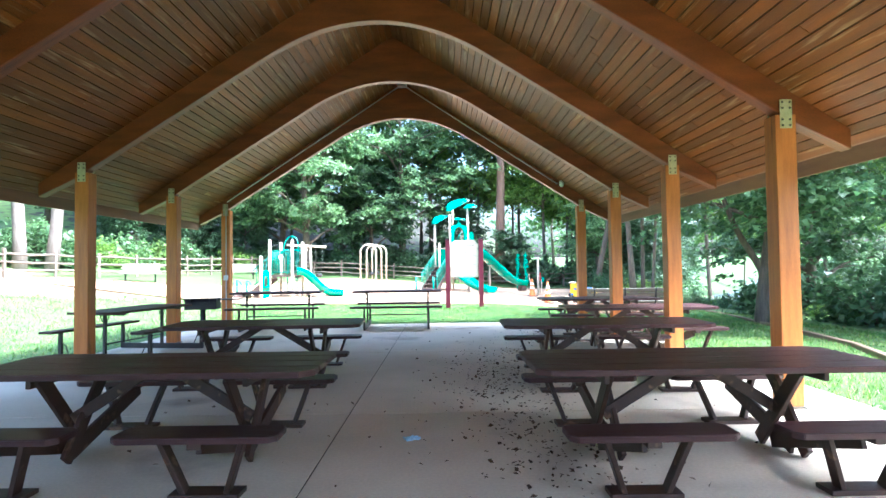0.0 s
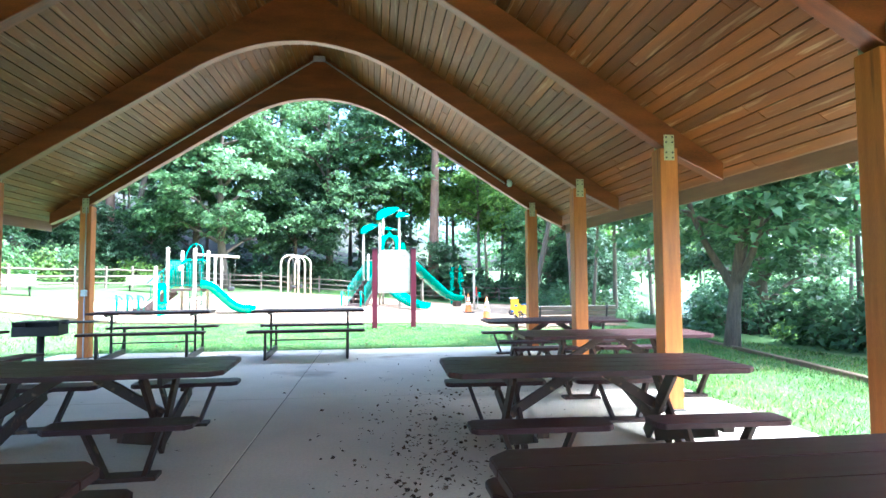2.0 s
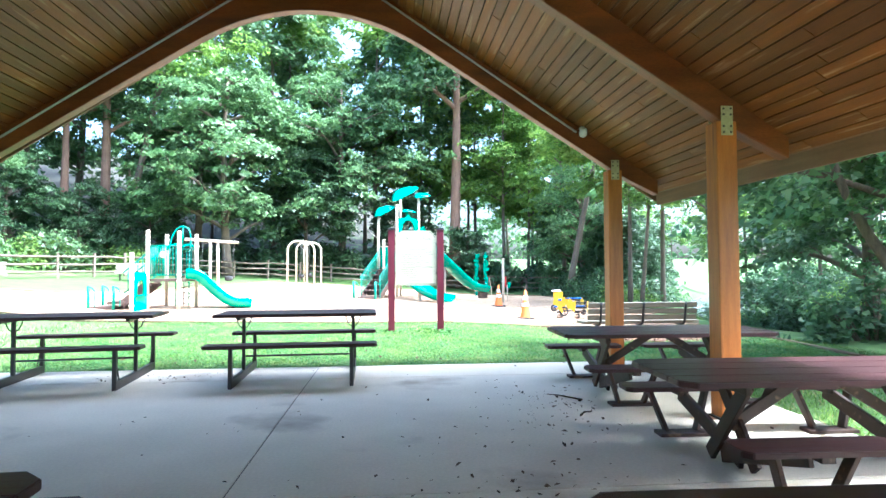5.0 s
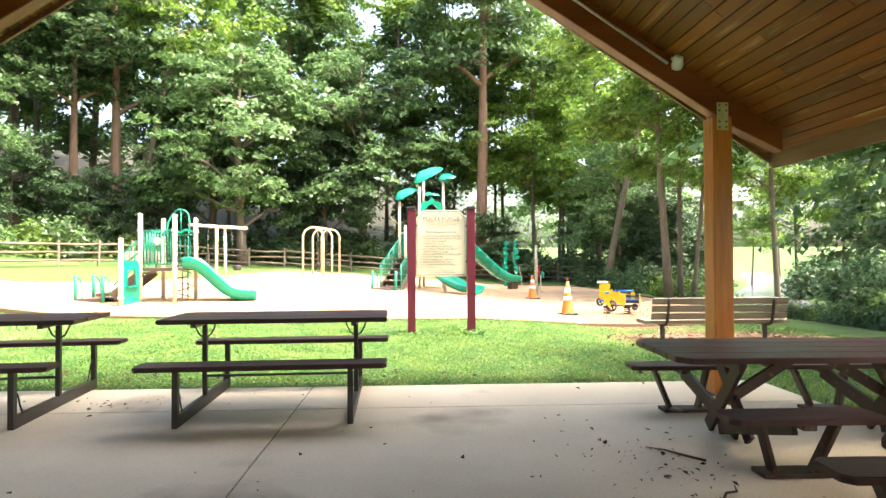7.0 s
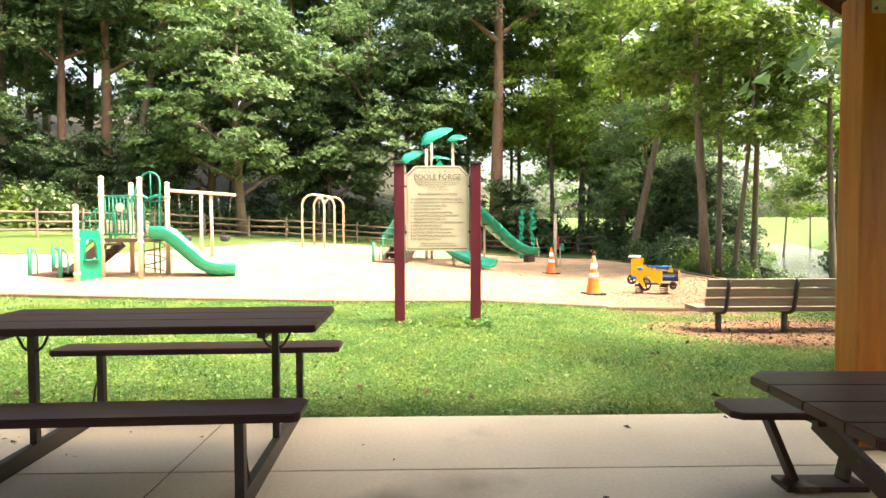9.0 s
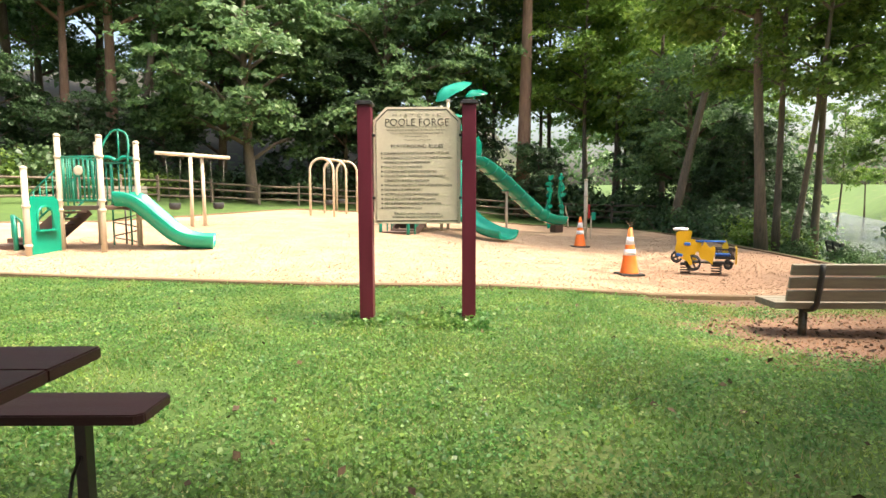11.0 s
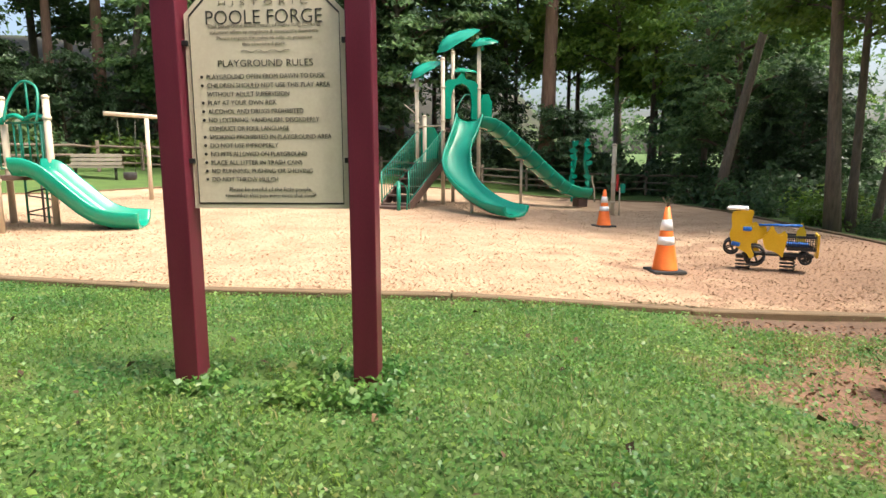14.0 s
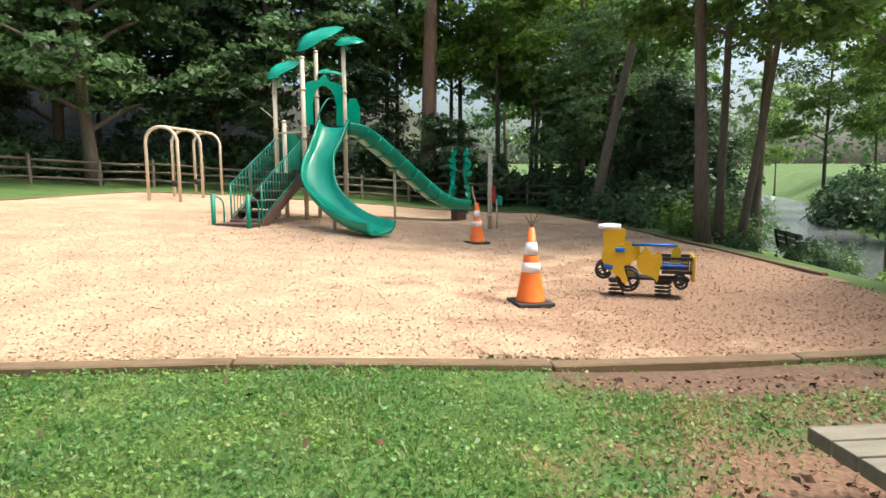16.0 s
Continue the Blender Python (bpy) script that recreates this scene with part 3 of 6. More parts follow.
# ---- notice board ----
def lettering(text, size, x, z, y, material_, root, name="lettering", align="LEFT", wide=0.0):
    curve = bpy.data.curves.new(name, "FONT")
    curve.body, curve.size, curve.align_x, curve.extrude = text, size, align, 0.0012
    curve.offset, curve.resolution_u = -0.012 * size, 3
    if text == "HISTORIC":
        curve.space_character = 1.8
    temp = bpy.data.objects.new(name, curve)
    scene.collection.objects.link(temp)
    bpy.context.view_layer.update()
    data = bpy.data.meshes.new_from_object(temp.evaluated_get(bpy.context.evaluated_depsgraph_get()))
    bpy.data.objects.remove(temp)
    xs = [v.co.x for v in data.vertices]
    k = wide / (max(xs) - min(xs)) if wide and xs else 1.0
    data.materials.clear()
    data.materials.append(material_)
    ob = new(name, data)
    ob.parent = root
    ob.matrix_basis = pose(x, y, 1.09 + (z - 1.0) * 0.965, 90, 0, 0) @ Matrix.Diagonal((k, 1, 1, 1))
    return ob


def notice_board():
    gz = ground_z(0.7, 19.65)
    root = thing("notice_board", pose(0.715, 19.65, gz, 0, 0, 0), "beige playground rules board between two maroon wooden posts", "sign")
    top = 2.36
    for side in (-1, 1):
        bm = B()
        box(bm, side * 0.56, 0, top / 2 - 0.15, 0.15, 0.15, top + 0.3, None, 0.008)
        pole = part("post", bm, MAROON, root, "maroon painted square post")
        bm = B()
        box(bm, side * 0.56, 0, top + 0.012, 0.19, 0.19, 0.024, None, 0.005)
        box(bm, side * 0.56, 0, top + 0.034, 0.15, 0.15, 0.02, None, 0.006)
        part("cap", bm, BLACK, pole, "black post cap")
    w, lo, hi, c = 0.47, 1.09, 2.34, 0.14
    shape = [(-w, lo), (w, lo), (w, hi - c), (w - c, hi), (-w + c, hi), (-w, hi - c)]
    bm = B()
    slab_of(bm, shape, 0.02, pose(0, 0.01, 0, 90, 0, 0))
    board = part("panel", bm, BOARD, root, "beige panel with clipped corners")
    k, inset = 0.012, 0.03
    inner = [(-w + inset, lo + inset), (w - inset, lo + inset), (w - inset, hi - c - inset * 0.4), (w - c - inset * 0.4, hi - inset), (-w + c + inset * 0.4, hi - inset), (-w + inset, hi - c - inset * 0.4)]
    bm = B()
    for (ax, az), (bx, bz) in zip(inner, inner[1:] + inner[:1]):
        beam(bm, (ax, -0.0112, az), (bx, -0.0112, bz), 0.002, 0.010, 0)
    part("border", bm, INK, board, "thin dark border line")
    bm = B()
    for side in (-1, 1):
        for z in (lo + 0.28, lo + 0.95):
            box(bm, side * 0.47, -0.016, z, 0.035, 0.02, 0.03, None, 0.003)
    part("clip", bm, BLACK, root, "black steel clip")
    F = -0.0118
    lettering("HISTORIC", 0.036, 0, 2.195, F, FADED, board, align="CENTER", wide=0.52)
    lettering("POOLE FORGE", 0.112, 0, 2.088, F, INK, board, align="CENTER", wide=0.68)
    lettering("This playground is the result of many long hours &", 0.03, 0, 2.07, F, FADED, board, align="CENTER", wide=0.66)
    lettering("volunteer effort by neighbors & community members.", 0.03, 0, 2.035, F, FADED, board, align="CENTER", wide=0.64)
    lettering("Please respect the rules to help us preserve", 0.03, 0, 2.0, F, FADED, board, align="CENTER", wide=0.56)
    lettering("this cherished park.", 0.03, 0, 1.965, F, FADED, board, align="CENTER", wide=0.26)
    bm = B()
    for i in range(24):
        a = -0.14 + i * 0.012
        beam(bm, (a, F, 1.99 + 0.006 * math.sin(i * 0.9)), (a + 0.012, F, 1.99 + 0.006 * math.sin((i + 1) * 0.9)), 0.002, 0.003, 0)
    part("scroll", bm, FADED, board)
    lettering("PLAYGROUND RULES", 0.055, 0, 1.845, F, INK, board, align="CENTER", wide=0.56)
    rules = [("PLAYGROUND OPEN FROM DAWN TO DUSK", 0.70, 1), ("CHILDREN SHOULD NOT USE THIS PLAY AREA", 0.73, 1), ("WITHOUT ADULT SUPERVISION", 0.49, 0), ("PLAY AT YOUR OWN RISK", 0.41, 1),
             ("ALCOHOL AND DRUGS PROHIBITED", 0.57, 1), ("NO LOITERING, VANDALISM, DISORDERLY", 0.66, 1), ("CONDUCT OR FOUL LANGUAGE", 0.48, 0), ("SMOKING PROHIBITED IN PLAYGROUND AREA", 0.73, 1),
             ("DO NOT USE IMPROPERLY", 0.41, 1), ("NO PETS ALLOWED ON PLAYGROUND", 0.58, 1), ("PLACE ALL LITTER IN TRASH CANS", 0.55, 1), ("NO RUNNING, PUSHING OR SHOVING", 0.61, 1), ("DO NOT THROW MULCH", 0.40, 1)]
    z = 1.775
    for text, wide, dot in rules:
        lettering(text, 0.038, -0.355, z, F, INK, board, wide=wide)
        if dot:
            bm = B()
            lathe(bm, [(0.009, 0), (0.009, 0.002)], 0, 0, 0, 12)
            part("bullet", bm, INK, board, place=pose(-0.382, F, 1.09 + (z + 0.013 - 1.0) * 0.965, 90, 0, 0))
        z -= 0.051 if dot else 0.056
        if not dot:
            z += 0.006
    lettering("Please be careful of the little people,", 0.036, 0, 1.105, F, INK, board, align="CENTER", wide=0.50)
    lettering("remember that you were once that small!", 0.036, 0, 1.068, F, INK, board, align="CENTER", wide=0.55)
    return root


notice_board()


# ---- edging timbers ----
def edging():
    rng = random.Random(5)
    lawn = [(6.1, 7.0), (7.3, 10.4), (7.6, 12.3), (8.1, 15.5), (8.8, 19.5)]
    for line, w, lift, label in ((CURB, 0.14, -0.012, "weathered brown timber edging along the mulch"), (FAR, 0.12, 0.03, "weathered brown timber edging round the playground"), (lawn, 0.11, 0.03, "weathered tan timber edging along the lawn")):
        root = thing("timber_edging", pose(0, 0, 0), label, "edging", "", "structure")
        for (ax, ay), (bx, by) in zip(line, line[1:]):
            bm = B()
            d = Vector((bx - ax, by - ay, 0)).normalized() * 0.006
            up = lift + rng.uniform(-0.008, 0.008)
            beam(bm, (ax + d.x, ay + d.y, ground_z(ax, ay) + up), (bx - d.x, by - d.y, ground_z(bx, by) + up), w, w, 0.012)
            part("timber", bm, TIMBER, root)


edging()


# ---- split rail fence ----
def fence(line):
    rng = random.Random(8)
    root = thing("split_rail_fence", pose(0, 0, 0), "weathered grey-brown split rail fence below the woods", "fence")
    pts = []
    for (ax, ay), (bx, by) in zip(line, line[1:]):
        n = max(1, round(math.hypot(bx - ax, by - ay) / 2.5))
        pts += [(ax + (bx - ax) * i / n, ay + (by - ay) * i / n) for i in range(n)]
    pts.append(line[-1])
    for i, (x, y) in enumerate(pts):
        g = ground_z(x, y)
        bm = B()
        h = 1.22 + rng.uniform(-0.06, 0.06)
        beam(bm, (x, y, g - 0.1), (x + rng.uniform(-.03, .03), y + rng.uniform(-.03, .03), g + h), 0.13, 0.1, 0.015)
        part("post", bm, RAIL_WOOD, root)
        if i + 1 < len(pts):
            u, v = pts[i + 1]
            k = ground_z(u, v)
            for z in (0.3, 0.66, 1.02):
                bm = B()
                tube(bm, [(x, y, g + z + rng.uniform(-.04, .04)), ((x + u) / 2, (y + v) / 2 - 0.02, (g + k) / 2 + z + rng.uniform(-.04, .03)), (u, v, k + z + rng.uniform(-.04, .04))], [0.045, 0.06, 0.045], 6)
                part("rail", bm, RAIL_WOOD, root)


fence([(-20.5, 16), (-19, 22), (-18, 27), (-16.6, 31.5), (-15.4, 35), (-13.5, 41), (-10, 45), (-4, 47), (1.35, 47.4), (6, 47.4), (9.7, 47), (12, 43)])


# ---- play equipment ----
def poles_at(root, x, y, low, high, r=0.062, name="pole"):
    bm = B()
    tube(bm, [(x, y, low), (x, y, high - 0.03)], r, 14)
    ob = part(name, bm, BEIGE_STEEL, root, "beige coated steel pole")
    bm = B()
    lathe(bm, [(r + 0.006, 0), (r + 0.01, 0.015), (r + 0.006, 0.05), (r * 0.5, 0.075)], x, y, high - 0.04, 14)
    part("cap", bm, BEIGE_STEEL, ob)
    return ob


def collars(root, x, y, heights, r=0.062):
    for z in heights:
        bm = B()
        lathe(bm, [(r + 0.004, -0.035), (r + 0.02, -0.025), (r + 0.02, 0.025), (r + 0.004, 0.035)], x, y, z, 14)
        part("clamp", bm, BEIGE_STEEL, root)


def railing(root, a, b, low, high, bars, material_=None, r=0.017):
    """Upright bars between two posts, with a rail above and below; low and high may differ at the two ends."""
    material_ = material_ or GREEN_STEEL
    a, b = Vector((*a, 0)), Vector((*b, 0))
    lows = low if isinstance(low, tuple) else (low, low)
    highs = high if isinstance(high, tuple) else (high, high)
    for level in (lows, highs):
        bm = B()
        tube(bm, [a + Vector((0, 0, level[0])), b + Vector((0, 0, level[1]))], r * 1.25, 8)
        part("rail", bm, material_, root)
    for i in range(bars):
        k = (i + 1) / (bars + 1)
        p = a.lerp(b, k)
        bm = B()
        tube(bm, [p + Vector((0, 0, lows[0] + (lows[1] - lows[0]) * k)), p + Vector((0, 0, highs[0] + (highs[1] - highs[0]) * k))], r, 6)
        part("bar", bm, material_, root)


def spline(pts, n=8):
    pts = [Vector(p) for p in pts]
    ext = [pts[0] * 2 - pts[1]] + pts + [pts[-1] * 2 - pts[-2]]
    out = []
    for i in range(1, len(ext) - 2):
        p0, p1, p2, p3 = ext[i - 1:i + 3]
        for k in range(n):
            t = k / n
            out.append(0.5 * ((2 * p1) + (p2 - p0) * t + (2 * p0 - 5 * p1 + 4 * p2 - p3) * t * t + (3 * p1 - p0 - 3 * p2 + p3) * t ** 3))
    out.append(pts[-1])
    return out


def chute(path, profile, material_, root, name="slide_chute", n=8):
    """A moulded shell: the profile (sideways, up) carried along the path."""
    pts = spline(path, n)
    bm, rings = B(), []
    for i, p in enumerate(pts):
        d = pts[min(i + 1, len(pts) - 1)] - pts[max(i - 1, 0)]
        side = d.cross(Vector((0, 0, 1))).normalized()
        up = side.cross(d).normalized()
        rings.append([bm.verts.new(p + side * u + up * v) for u, v in profile])
    m = len(profile)
    for a, b in zip(rings, rings[1:]):
        for k in range(m):
            bm.faces.new((a[k], a[(k + 1) % m], b[(k + 1) % m], b[k])).smooth = True
    bm.faces.new(rings[0][::-1])
    bm.faces.new(rings[-1])
    bmesh.ops.recalc_face_normals(bm, faces=bm.faces[:])
    return part(name, bm, material_, root, "glossy green moulded plastic")


def trough(w, wall, t=0.035):
    inner = [(-w, wall), (-w * 0.93, wall * 0.45), (-w * 0.72, 0.06), (-w * 0.4, 0.01), (0, 0), (w * 0.4, 0.01), (w * 0.72, 0.06), (w * 0.93, wall * 0.45), (w, wall)]
    lip = [(w + 0.05, wall + 0.01), (w + 0.065, wall - 0.02)]
    outer = [(w + t, wall * 0.4), (w * 0.78, -0.02), (w * 0.4, -t - 0.01), (-w * 0.4, -t - 0.01), (-w * 0.78, -0.02), (-w - t, wall * 0.4)]
    return inner + lip + outer + [(-w - 0.065, wall - 0.02), (-w - 0.05, wall + 0.01)]


def deck(root, corners, z, thick=0.09):
    bm = B()
    slab_of(bm, corners, thick, Matrix.Translation((0, 0, z - thick)))
    bmesh.ops.recalc_face_normals(bm, faces=bm.faces[:])
    return part("deck", bm, BROWN_DECK, root, "brown coated deck")


def framed_panel(root, a, b, low, high, window=True):
    """A moulded green panel with an arched window and a ledge between two posts."""
    a, b = Vector((*a, low)), Vector((*b, low))
    w, h = (b - a).length - 0.1, high - low
    d = (b - a).normalized()
    m = Matrix.Translation(a + d * 0.05) @ Matrix((d, Vector((0, 0, 1)), d.cross(Vector((0, 0, 1))))).transposed().to_4x4()
    bm = B()
    ring_out, ring_in = [], []
    cx, cz, r = w / 2, h * 0.66, w * 0.26
    hole = [(cx - r, h * 0.42)] + [(x, z) for x, z in arc(cx, cz, r, 180, 0, 10)] + [(cx + r, h * 0.42)]
    frame_pts = [(0, 0)] + [(0.0, h * 0.5)] + [(x, z) for x, z in ((0.02, h * 0.9), (0.1, h), (w * 0.3, h * 0.985), (w * 0.5, h), (w * 0.7, h * 0.985), (w - 0.1, h), (w - 0.02, h * 0.9))] + [(w, h * 0.5), (w, 0)]
    n = max(len(hole), len(frame_pts))

    def resample(pts, n):
        seg = [math.dist(p, q) for p, q in zip(pts, pts[1:])]
        total, out = sum(seg), []
        for i in range(n):
            s, k = total * i / (n - 1), 0
            while k < len(seg) - 1 and s > seg[k]:
                s -= seg[k]
                k += 1
            f = s / seg[k]
            out.append((pts[k][0] + (pts[k + 1][0] - pts[k][0]) * f, pts[k][1] + (pts[k + 1][1] - pts[k][1]) * f))
        return out

    n = 26
    outer, inner = resample(frame_pts + [(w / 2, 0)], n), resample(hole + [(cx, h * 0.42)], n)
    for t in (-0.02, 0.02):
        ring_out.append([bm.verts.new((x, z, t)) for x, z in outer])
        ring_in.append([bm.verts.new((x, z, t)) for x, z in inner])
    for i in range(n):
        j = (i + 1) % n
        bm.faces.new((ring_out[0][i], ring_out[0][j], ring_in[0][j], ring_in[0][i]))
        bm.faces.new((ring_out[1][i], ring_in[1][i], ring_in[1][j], ring_out[1][j]))
        bm.faces.new((ring_out[0][i], ring_out[1][i], ring_out[1][j], ring_out[0][j]))
        bm.faces.new((ring_in[0][i], ring_in[0][j], ring_in[1][j], ring_in[1][i]))
    bmesh.ops.recalc_face_normals(bm, faces=bm.faces[:])
    bm.transform(m)
    panel = part("panel", bm, GREEN, root, "green moulded panel with an arched window")
    bm = B()
    rim = [(x, z, 0.03) for x, z in hole]
    tube(bm, rim, 0.022, 8)
    box(bm, cx, h * 0.41, 0.06, r * 2.6, 0.04, 0.16, None, 0.012)
    bm.transform(m)
    part("ledge", bm, GREEN, panel)


def small_play_structure():
    g = 0.17
    root = thing("play_structure", pose(0, 0, 0), "green and beige toddler play structure with a wide slide", "playground")
    low, p2, front, p4, rear = (-7.87, 25.12), (-7.75, 26.0), (-6.71, 25.85), (-6.52, 26.95), (-7.56, 27.1)
    poles_at(root, *low, g - 0.1, 2.05)
    collars(root, *low, (0.42, 1.25))
    for p, top in ((p2, 2.8), (front, 2.76), (p4, 2.72), (rear, 2.72)):
        poles_at(root, *p, g - 0.1, top)
        collars(root, *p, (1.15, 1.36, 2.32))
    deck(root, [p2, front, p4, rear], 1.24)
    framed_panel(root, low, p2, g + 0.05, 1.46)
    railing(root, p2, front, 1.36, 2.32, 9)
    railing(root, p2, rear, 1.36, 2.32, 7)
    bm = B()
    lathe(bm, [(0.05, -0.02), (0.095, -0.03), (0.11, 0), (0.095, 0.03), (0.05, 0.02)], 0, 0, 0, 18)
    part("porthole", bm, BEIGE_STEEL, root, "beige ring on the railing", place=pose(-7.23, 25.9, 2.02, 90, 0, 8))
    chute([(-6.62, 26.4, 1.26), (-6.35, 26.45, 1.22), (-6.0, 26.55, 0.88), (-5.55, 26.68, 0.46), (-5.15, 26.8, 0.29), (-4.72, 26.95, 0.25)], trough(0.48, 0.29), GREEN, root, "slide")
    bm = B()
    tube(bm, [(-6.5, 26.42, 1.30), (-6.2, 26.49, 1.13), (-5.85, 26.6, 0.80), (-5.5, 26.73, 0.49)], 0.035, 8)
    part("slide_divider", bm, GREEN, root)
    for dx, dy in ((-5.2, 26.62), (-5.08, 27.1)):
        bm = B()
        tube(bm, [(dx, dy, g - 0.05), (dx, dy, 0.32)], 0.045, 8)
        part("slide_foot", bm, BROWN_DECK, root)
    # loop climber with a spiral below
    cx, cy = (p4[0] + rear[0]) / 2, (p4[1] + rear[1]) / 2 + 0.1
    for off in (-0.22, 0.22):
        bm = B()
        tube(bm, [(cx + off, cy, g), (cx + off, cy, 2.25)], 0.022, 8)
        part("climber_bar", bm, GREEN_STEEL, root)
    bm = B()
    loop = [(cx - 0.36, cy - 0.2, 2.25), (cx - 0.34, cy - 0.1, 2.62), (cx - 0.22, cy, 2.92), (cx - 0.02, cy, 3.03), (cx + 0.20, cy, 2.92), (cx + 0.30, cy - 0.1, 2.62), (cx + 0.32, cy - 0.2, 2.25)]
    tube(bm, spline(loop, 6), 0.026, 8)
    tube(bm, [(cx, cy, 2.2), (cx, cy, 3.03)], 0.02, 8)
    part("loop_handle", bm, GREEN_STEEL, root)
    bm = B()
    for side in (-1, 1):
        tube(bm, spline([(cx + side * 0.02, cy - 0.1, 2.3), (cx + side * 0.2, cy - 0.12, 2.38), (cx + side * 0.42, cy - 0.12, 2.32), (cx + side * 0.5, cy - 0.12, 2.22)], 5), 0.045, 8)
    part("cloud_panel", bm, GREEN, root)
    railing(root, (cx - 0.45, cy - 0.05), (cx + 0.45, cy - 0.05), 1.36, 2.24, 5)
    bm = B()
    tube(bm, [(cx + 0.28 * math.cos(a * 0.5), cy + 0.15 + 0.28 * math.sin(a * 0.5), g + 0.08 + a * 0.03) for a in range(38)], 0.017, 6)
    tube(bm, [(cx, cy + 0.15, g), (cx, cy + 0.15, 1.3)], 0.022, 6)
    part("spiral_climber", bm, STEEL_BROWN, root)
    # transfer steps and ramp on the far side
    for x, z, w in ((-9.2, 0.36, 0.75), (-8.7, 0.52, 0.55)):
        bm = B()
        box(bm, x, 26.35, z - 0.05, w, 0.85, 0.10, None, 0.01)
        part("step", bm, BROWN_DECK, root)
        bm = B()
        box(bm, x + w / 2 - 0.02, 26.35, z - 0.12, 0.03, 0.8, 0.2, None, 0.005)
        part("riser", bm, BROWN_DECK, root)
    for i in range(4):
        bm = B()
        box(bm, -8.35 + i * 0.17, 26.45, 0.62 + i * 0.155, 0.2, 0.85, 0.05, None, 0.006)
        part("tread", bm, BROWN_DECK, root)
    for y in (26.0, 26.9):
        bm = B()
        beam(bm, (-8.55, y, 0.42), (-7.7, y, 1.12), 0.03, 0.24, 0.004)
        part("stringer", bm, BROWN_DECK, root)
        railing(root, (-8.5, y), (-7.75, y), (0.75, 1.4), (1.45, 2.1), 4)
    for x, y in ((-9.55, 25.95), (-8.75, 25.9), (-9.5, 26.8)):
        bm = B()
        tube(bm, [(x, y, g), (x, y, 1.02)], 0.05, 10)
        tube(bm, spline([(x, y, 0.98), (x + 0.12, y - 0.02, 0.95), (x + 0.2, y - 0.02, 0.8), (x + 0.2, y - 0.02, 0.35)], 5), 0.02, 8)
        part("hand_post", bm, GREEN_STEEL, root)


small_play_structure()


def leaf_canopy(root, x, y, z, size, turn, tilt, nod):
    """A leaf-shaped sunshade: a curved plate with a wavy rim and a stem."""
    bm = B()
    n, rows = 22, 5
    rim = []
    for k in range(n):
        a = 2 * math.pi * k / n
        r = size * (0.82 + 0.20 * math.cos(a) + 0.10 * math.cos(3 * a + 0.6) + 0.04 * math.cos(7 * a))
        rim.append((r * math.cos(a), 0.78 * r * math.sin(a)))
    for t in (0.0, -0.045):
        mid = bm.verts.new((0, 0, 0.1 * size + t))
        last = None
        for j in range(1, rows + 1):
            k = j / rows
            ring = [bm.verts.new((u * k, v * k, t + 0.14 * size * (1 - k * k) + 0.20 * size * k * k * math.sin(u / size * 1.6) - (0.06 if j == rows and t == 0 else 0))) for u, v in rim]
            for i in range(n):
                i2 = (i + 1) % n
                f = bm.faces.new((mid, ring[i], ring[i2])) if last is None else bm.faces.new((last[i], ring[i], ring[i2], last[i2]))
                f.smooth = True
            last = ring
    bmesh.ops.recalc_face_normals(bm, faces=bm.faces[:])
    bm.transform(pose(x, y, z, nod, tilt, turn))
    leaf = part("leaf_canopy", bm, GREEN, root, "green leaf-shaped plastic canopy")
    bm = B()
    tube(bm, [(0.05 * size, 0, -0.28), (0, 0, 0.05)], 0.06, 8)
    bm.transform(pose(x, y, z, 0, 0, turn))
    part("stem", bm, GREEN, leaf)
    return leaf


